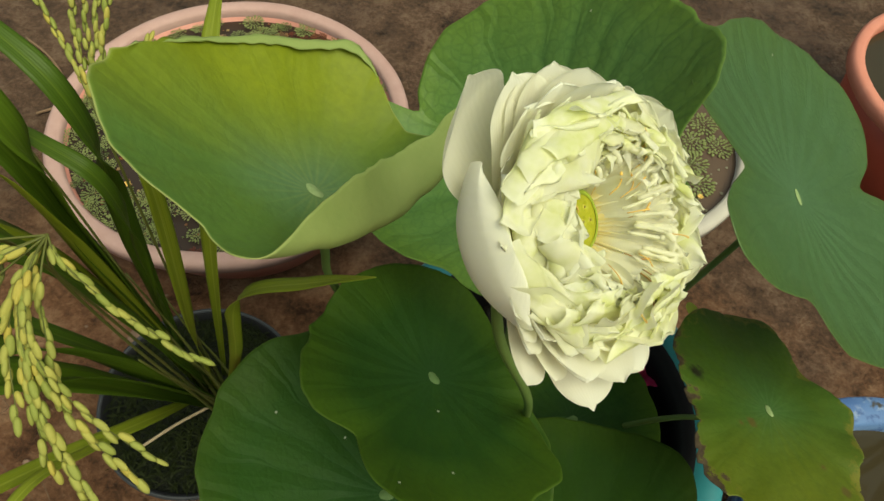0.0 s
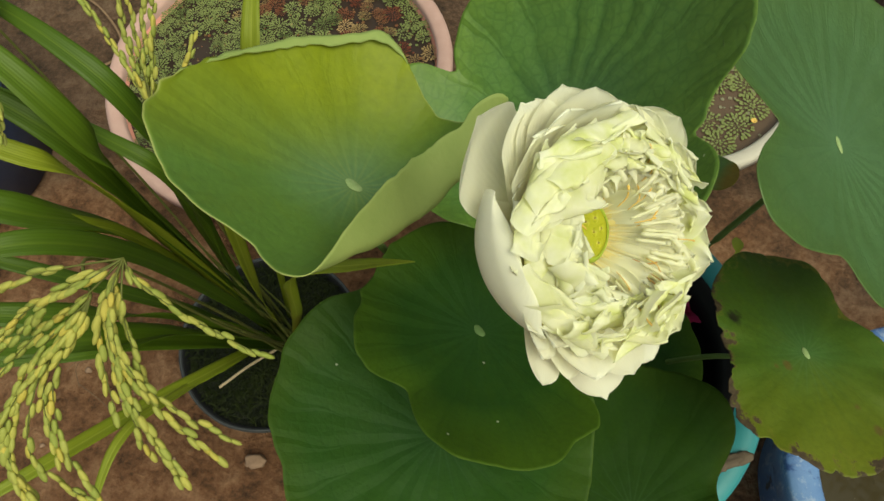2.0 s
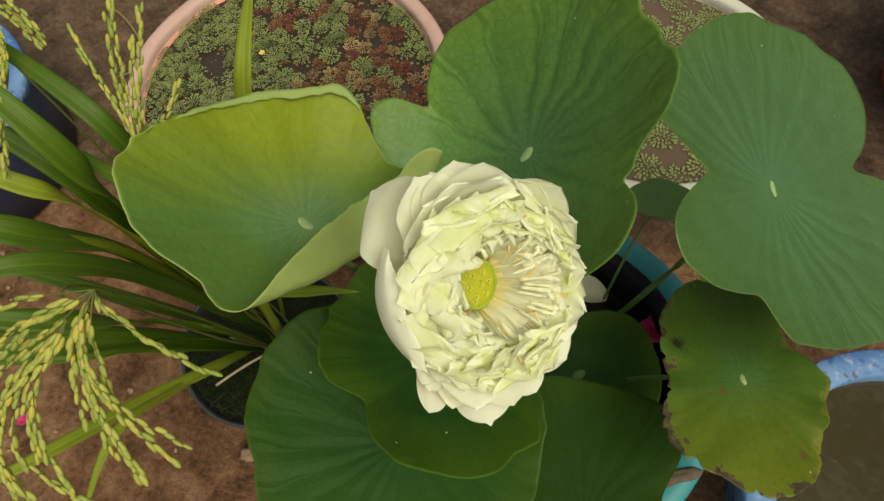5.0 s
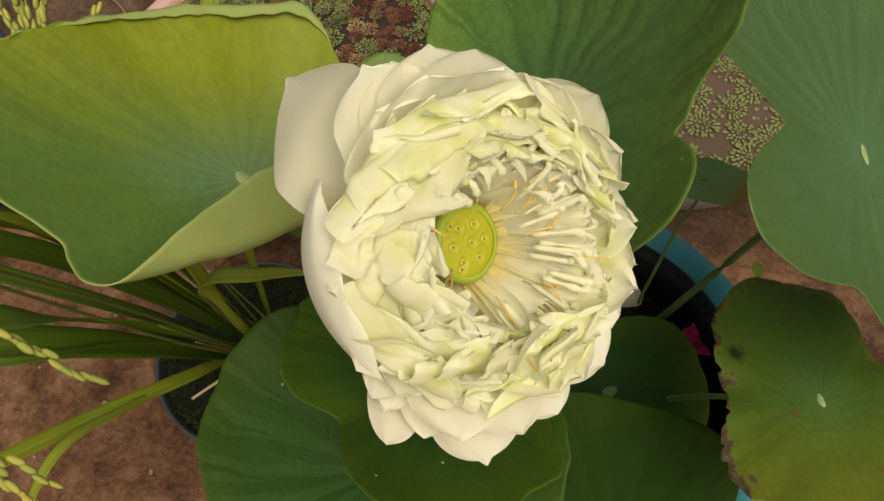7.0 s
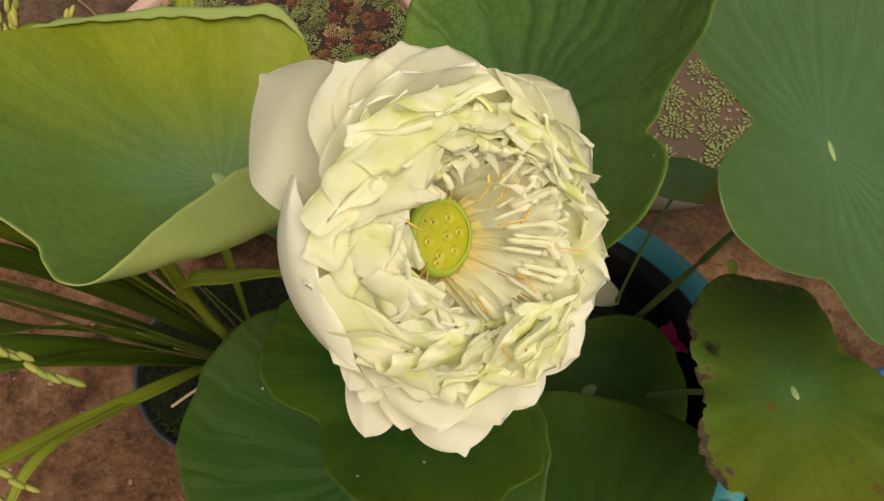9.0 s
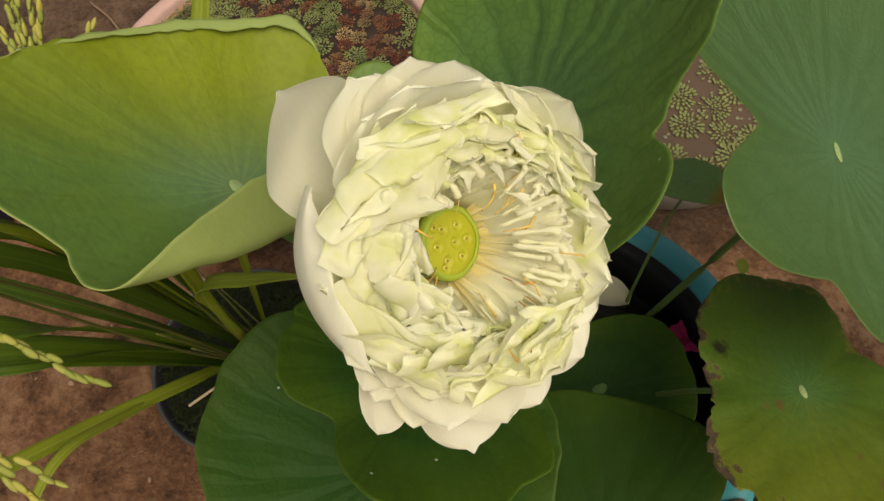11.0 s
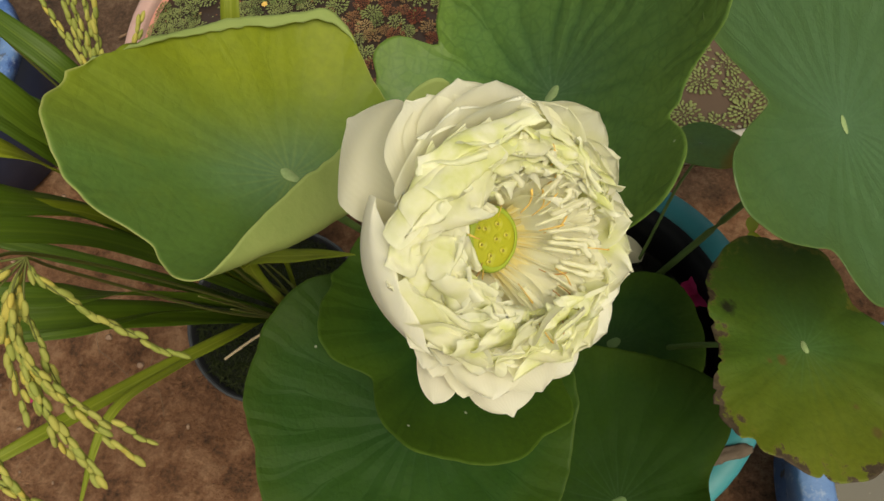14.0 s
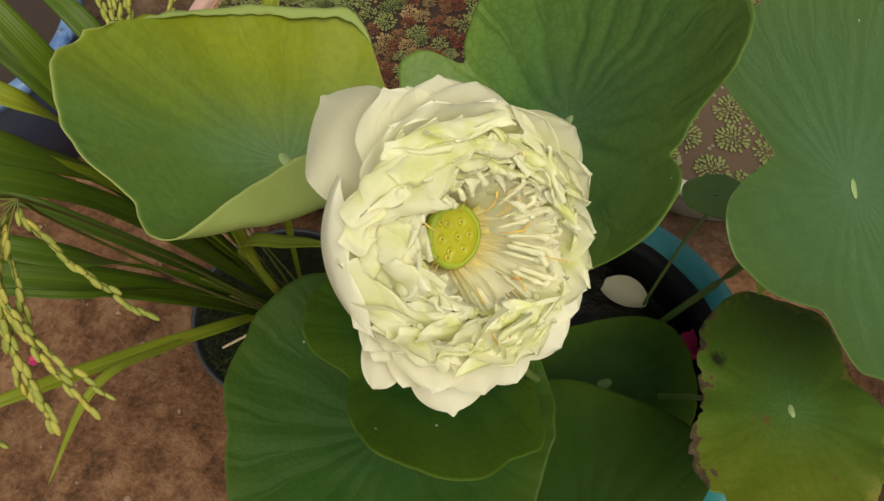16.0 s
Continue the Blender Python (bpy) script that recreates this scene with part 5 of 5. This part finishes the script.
def fern_mat(name, place, radius, tries, seed, label):
    """A crowded mat of floating rosettes, grey-green and rusty, with a few gaps of open water."""
    r = random.Random(seed)
    green, olive, rust = ([], []), ([], []), ([], [])
    taken = []
    for k in range(tries):
        rr, a = radius * math.sqrt(r.random()), r.uniform(0, 6.28)
        x, y = rr * math.cos(a), rr * math.sin(a)
        gap = noise.noise(Vector((x * 8 + 2, y * 8, seed)))
        red = noise.noise(Vector((x * 5 + 5, y * 5, seed))) + 0.9 * x / radius * 0.5
        size = r.uniform(0.017, 0.029)
        apart = 0.62 * size if gap < 0.25 else 1.6 * size
        if any((x - p) ** 2 + (y - q) ** 2 < (apart + 0.62 * w) ** 2 for p, q, w in taken):
            continue
        taken.append((x, y, size))
        rusty = red + r.uniform(-0.35, 0.35) > 0.22
        tgt = rust if rusty else olive if r.random() < 0.3 else green
        rosette(tgt[0], tgt[1], x, y, r.uniform(0, 0.012), size * (0.85 if rusty else 1.0), r, 4, 0.062, 5)
    for k in range(900):
        rr, a = radius * math.sqrt(r.random()), r.uniform(0, 6.28)
        x, y, s = rr * math.cos(a), rr * math.sin(a), r.uniform(0.0015, 0.0045)
        tgt = rust if r.random() < 0.6 else olive
        b0 = len(tgt[0])
        tgt[0].extend([(x, y, 0.004)] + [(x + s * math.cos(q), y + s * math.sin(q), 0.002) for q in (0, 0.9, 1.8, 2.7, 3.6, 4.5, 5.4)])
        tgt[1].extend([(b0, b0 + 1 + q, b0 + 1 + (q + 1) % 7) for q in range(7)])
    ob = empty(name, place, label, "fern")
    for nm, data, m, lab in (("green_frond_mat", green, M_rosette, "grey-green rosettes of small leaflets"), ("olive_frond_mat", olive, M_azolla, "olive rosettes of small leaflets"), ("red_frond_mat", rust, M_azolla_red, "rusty red rosettes and loose leaflets")):
        g = from_data(nm, *data, m, ob, lab)
        tagged(g, kind="stuff")


fern_mat("floating_fern", (*PINK, PINK_H - 0.034), PINK_R - 0.045, 5200, 3, "mat of green and rusty floating water fern")
rw = random.Random(9)
kinds = []
for q in range(5):
    vv, ff = [], []
    rosette(vv, ff, 0, 0, 0, 0.033 + 0.003 * (q % 3), rw, 4, 0.056, 6)
    me = bpy.data.meshes.new("floating_rosette")
    me.from_pydata(vv, [], ff)
    me.polygons.foreach_set("use_smooth", [True] * len(ff))
    me.materials.append(M_rosette)
    kinds.append(me)
spots = []
for k in range(900):
    rr, a = (WHITE_R - 0.06) * math.sqrt(rw.random()), rw.uniform(0, 6.28)
    x, y = rr * math.cos(a), rr * math.sin(a)
    if all((x - p) ** 2 + (y - q) ** 2 > 0.058**2 for p, q in spots) and len(spots) < 75:
        spots.append((x, y))
        ob = new("floating_rosette", kinds[len(spots) % 5])
        ob.location, ob.rotation_euler = (WHITE[0] + x, WHITE[1] + y, WHITE_H - 0.029), (0, 0, rw.uniform(0, 6))
        tagged(ob, "grey-green rosette of oval leaflets floating on water", "water plant", "floating rosettes")
vv, ff = [], []
for k in range(260):
    rr, a = (WHITE_R - 0.04) * math.sqrt(rw.random()), rw.uniform(0, 6.28)
    x, y, s = rr * math.cos(a), rr * math.sin(a), rw.uniform(0.002, 0.005)
    b0 = len(vv)
    vv += [(x, y, 0.002)] + [(x + s * math.cos(q), y + s * math.sin(q), 0.001) for q in (0, 0.9, 1.8, 2.7, 3.6, 4.5, 5.4)]
    ff += [(b0, b0 + 1 + q, b0 + 1 + (q + 1) % 7) for q in range(7)]
duck = from_data("duckweed", vv, ff, M_duck)
duck.location = (WHITE[0], WHITE[1], WHITE_H - 0.029)
tagged(duck, "loose round pale and reddish floating leaflets", "duckweed", kind="stuff")

# strands of algae over the soil of the black pot
vv, ff = [], []
ra = random.Random(77)
for k in range(1700):
    rr, a = (BLACK_R - 0.02) * math.sqrt(ra.random()), ra.uniform(0, 6.28)
    x, y, a2, cv = rr * math.cos(a), rr * math.sin(a), ra.uniform(0, 6.28), ra.uniform(-40, 40)
    ln, w = ra.uniform(0.012, 0.035), ra.uniform(0.0004, 0.0010)
    b0 = len(vv)
    z0 = ra.uniform(0.004, 0.014)
    for i in range(5):
        t = ln * i / 4
        aa = a2 + cv * t * 0.5
        px, py = x + t * math.cos(aa), y + t * math.sin(aa)
        zz = z0 + 0.006 * math.sin(3 * i / 4)
        vv += [(px - w * math.sin(aa), py + w * math.cos(aa), zz), (px + w * math.sin(aa), py - w * math.cos(aa), zz + 0.0005)]
    ff += [(b0 + 2 * i, b0 + 2 * i + 1, b0 + 2 * i + 3, b0 + 2 * i + 2) for i in range(4)]
st = from_data("algae_mat", vv, ff, M_algae, pot_soil, "dark green stringy algae")
tagged(st, kind="stuff")


# ---------------------------------------------------------------- small things
def ellipsoid(name, place, size, material, label, category, rot=(0, 0, 0), lumps=0.15, seed=0.0):
    bm = bmesh.new()
    bmesh.ops.create_icosphere(bm, subdivisions=3, radius=1.0)
    for v in bm.verts:
        v.co *= 1 + lumps * noise.noise(v.co * 1.7 + Vector((seed, 0, 0)))
        v.co = Vector((v.co.x * size[0], v.co.y * size[1], v.co.z * size[2]))
    ob = mesh_object(name, bm, material)
    ob.location, ob.rotation_euler = place, rot
    return tagged(ob, label, category)


def crumpled(name, place, size, material, label, category, seed):
    """A fallen blossom: a few crumpled petals round a point."""
    bl = empty(name, place, label, category)
    r = random.Random(seed)
    for k in range(6):
        a = 2 * math.pi * k / 6 + r.uniform(-0.3, 0.3)
        bm = bmesh.new()
        rows = []
        for i in range(6):
            s = i / 5
            w = size * 0.5 * math.sin(math.pi * min(0.95, 0.12 + 0.8 * s))
            row = []
            for j in range(5):
                v = -1 + j / 2
                p = Vector((size * s, w * v, size * 0.55 * math.sin(1.6 * s) + size * 0.16 * noise.noise(Vector((s * 4, v * 2, seed + k)))))
                row.append(bm.verts.new(Matrix.Rotation(a, 3, "Z") @ p))
            rows.append(row)
        for x, y in zip(rows, rows[1:]):
            for j in range(4):
                bm.faces.new((x[j], x[j + 1], y[j + 1], y[j]))
        part("petal", bm, material, bl)
    return bl


crumpled("magenta_blossom", (-0.873, 0.204, 0.002), 0.013, M_magenta, "fallen magenta blossom lying on the soil", "blossom", 1)
crumpled("magenta_blossom", (0.42, 0.553, 0.372), 0.027, M_magenta, "magenta blossom fallen into the turquoise tub", "blossom", 2)
crumpled("yellow_blossom", (0.60, 1.10, 0.178), 0.007, M_anther, "tiny yellow blossom on the floating fern", "blossom", 3)
for k, (x, y) in enumerate(((-0.62, 0.86), (-0.40, 0.93), (-0.30, 0.98), (-0.56, 1.16), (-0.22, 1.05))):
    crumpled("yellow_blossom", (x, y, PINK_H - 0.014), 0.008, M_anther, "tiny yellow blossom on the floating fern", "blossom", 10 + k)
tagged(tube("straw", [(-0.374, 0.338, 0.204), (-0.33, 0.386, 0.206), (-0.285, 0.431, 0.200)], lambda s: 0.0027, M_straw, None, 8, 6), "dry pale straw lying across the black pot", "straw")


def fallen_petal():
    bm = bmesh.new()
    rows = []
    for i in range(11):
        s = i / 10
        w = 0.026 * math.sin(math.pi * min(0.96, 0.1 + 0.85 * s)) ** 0.7
        rows.append([bm.verts.new((0.075 * s, w * v, 0.014 * v * v + 0.010 * math.sin(3 * s))) for v in (-1, -0.6, -0.2, 0.2, 0.6, 1)])
    for a, b in zip(rows, rows[1:]):
        for j in range(5):
            bm.faces.new((a[j], a[j + 1], b[j + 1], b[j]))
    ob = mesh_object("fallen_petal", bm, M_club)
    ob.location, ob.rotation_euler = (0.262, 0.615, 0.352), (0, 0, -0.15)
    return tagged(ob, "white lotus petal fallen into the dark tub", "petal")


fallen_petal()

rs = random.Random(21)
for k in range(46):
    x, y = rs.uniform(-1.2, -0.3), rs.uniform(-0.15, 0.75)
    s = rs.choice((0.003, 0.004, 0.004, 0.006, 0.008))
    if (x - BLACK[0]) ** 2 + (y - BLACK[1]) ** 2 < 0.2**2:
        continue
    ellipsoid("pebble", (x, y, s * 0.2 - 0.008), (s, s * rs.uniform(0.6, 1), s * 0.6), M_stone, "small pale pebble lying on the soil", "pebble", (0, 0, rs.uniform(0, 6)), 0.4, k)["group"] = "pebbles on the soil"
for x, y, s in ((-0.335, 0.24, 0.022), (-0.55, 0.62, 0.035), (-0.50, 0.60, 0.02)):
    ellipsoid("stone", (x, y, 0.0), (s, s * 0.7, s * 0.5), M_stone, "pale stone half sunk in the soil", "stone", (0, 0, x * 9), 0.35, x * 7)
for k in range(9):
    x, y, a = rs.uniform(-0.95, -0.55), rs.uniform(0.15, 0.5), rs.uniform(0, 6.28)
    pts = [(x + 0.05 * i * math.cos(a + 0.35 * i * rs.uniform(-1, 1)), y + 0.05 * i * math.sin(a), 0.002 + 0.004 * rs.random()) for i in range(4)]
    tagged(tube("root", pts, 0.0009, M_twig, None, 14, 5), "thin dry root lying on the soil", "root", "dry roots")
tagged(tube("cord", [(-1.22, 1.42, 0.002), (-1.12, 1.36, 0.004), (-1.03, 1.27, 0.004), (-1.02, 1.20, 0.002), (-1.06, 1.16, 0.002)], 0.004, M_twig, None, 20, 6), "pale brown cord lying curved on the soil", "cord")


def sprout():
    """A weed seedling: a thin stalk with two small oval leaves."""
    sp = empty("weed_sprout", (0.50, 0.665, 0.0), "yellow-green weed seedling with two small oval leaves", "weed")
    tube("stalk", [(0, 0, 0), (-0.004, -0.003, 0.20), (-0.012, -0.006, 0.40)], 0.0022, M_stem, sp, 12, 6)
    for ang, ln in ((-1.2, 0.050), (1.5, 0.032)):
        bm = bmesh.new()
        rows = []
        for i in range(9):
            s = i / 8
            w = ln * 0.30 * math.sin(math.pi * min(0.98, 0.06 + 0.92 * s)) ** 0.8
            row = []
            for v in (-1, -0.5, 0, 0.5, 1):
                p = Matrix.Rotation(ang, 3, "Z") @ Vector((ln * s, w * v, 0.25 * w * abs(v) - 0.3 * ln * s * s))
                row.append(bm.verts.new(p + Vector((-0.012, -0.006, 0.40))))
            rows.append(row)
        for x, y in zip(rows, rows[1:]):
            for j in range(4):
                bm.faces.new((x[j], x[j + 1], y[j + 1], y[j]))
        part("leaf", bm, M_rice_y, sp)


sprout()
for k, (x, y, sx) in enumerate(((0.468, 0.314, 0.024), (0.485, 0.322, 0.018), (0.455, 0.306, 0.013))):
    ellipsoid("mud_clod", (x, y, CYAN_H + 0.003), (sx, 0.009, 0.006), M_clod, "dried brown mud stuck on the turquoise rim", "mud", (0, 0, 0.35), 0.4, k * 3.1)


# ---------------------------------------------------------------- the tree that the water mirrors
def tree():
    t = empty("tree", (3.3, 2.1, 0), "broad leafy tree standing behind the tubs", "tree")
    r = random.Random(31)
    tube("trunk", [(0, 0, -0.05), (-0.03, 0.02, 1.2), (-0.10, -0.03, 2.4), (-0.30, -0.15, 3.4)], lambda s: 0.11 * (1 - 0.6 * s), M_twig, t, 20, 10)
    ends = []
    for k in range(9):
        a = 2.6 + 2.9 * k / 8 + r.uniform(-0.2, 0.2)
        ln = r.uniform(0.9, 1.7)
        h = r.uniform(3.3, 4.3)
        z0 = r.uniform(2.0, 3.2)
        p = [Vector((-0.10, -0.03, z0)), Vector((-0.10 + 0.5 * ln * math.cos(a), -0.03 + 0.5 * ln * math.sin(a), (z0 + h) * 0.5 + 0.2)), Vector((-0.10 + ln * math.cos(a), -0.03 + ln * math.sin(a), h))]
        tube("limb", p, lambda s: 0.035 * (1 - 0.75 * s), M_twig, t, 10, 6)
        ends += [p[2], p[1].lerp(p[2], 0.5), p[1].lerp(p[2], 0.75)]
    verts, faces = [], []
    for e in ends:
        for c in range(16):
            base = e + Vector((r.gauss(0, 0.20), r.gauss(0, 0.20), r.gauss(0, 0.12)))
            for k in range(9):
                d = Vector((r.uniform(-1, 1), r.uniform(-1, 1), r.uniform(-0.7, 0.4))).normalized()
                sd = d.cross(Vector((r.uniform(-0.4, 0.4), r.uniform(-0.4, 0.4), 1))).normalized()
                q = base + d * r.uniform(0.0, 0.05)
                ln = r.uniform(0.05, 0.09)
                b0 = len(verts)
                verts += [q, q + d * ln * 0.5 + sd * ln * 0.2, q + d * ln, q + d * ln * 0.5 - sd * ln * 0.2]
                faces.append((b0, b0 + 1, b0 + 2, b0 + 3))
    cr = from_data("crown", verts, faces, M_leafcard, t, "dense green leaves")
    tagged(cr, kind="stuff")


M_leafcard = plain("tree_leaf", (0.03, 0.06, 0.015), (0.06, 0.10, 0.025), 20, 0.5, 0.4, 0.2, 0.002, 0.2)
tree()
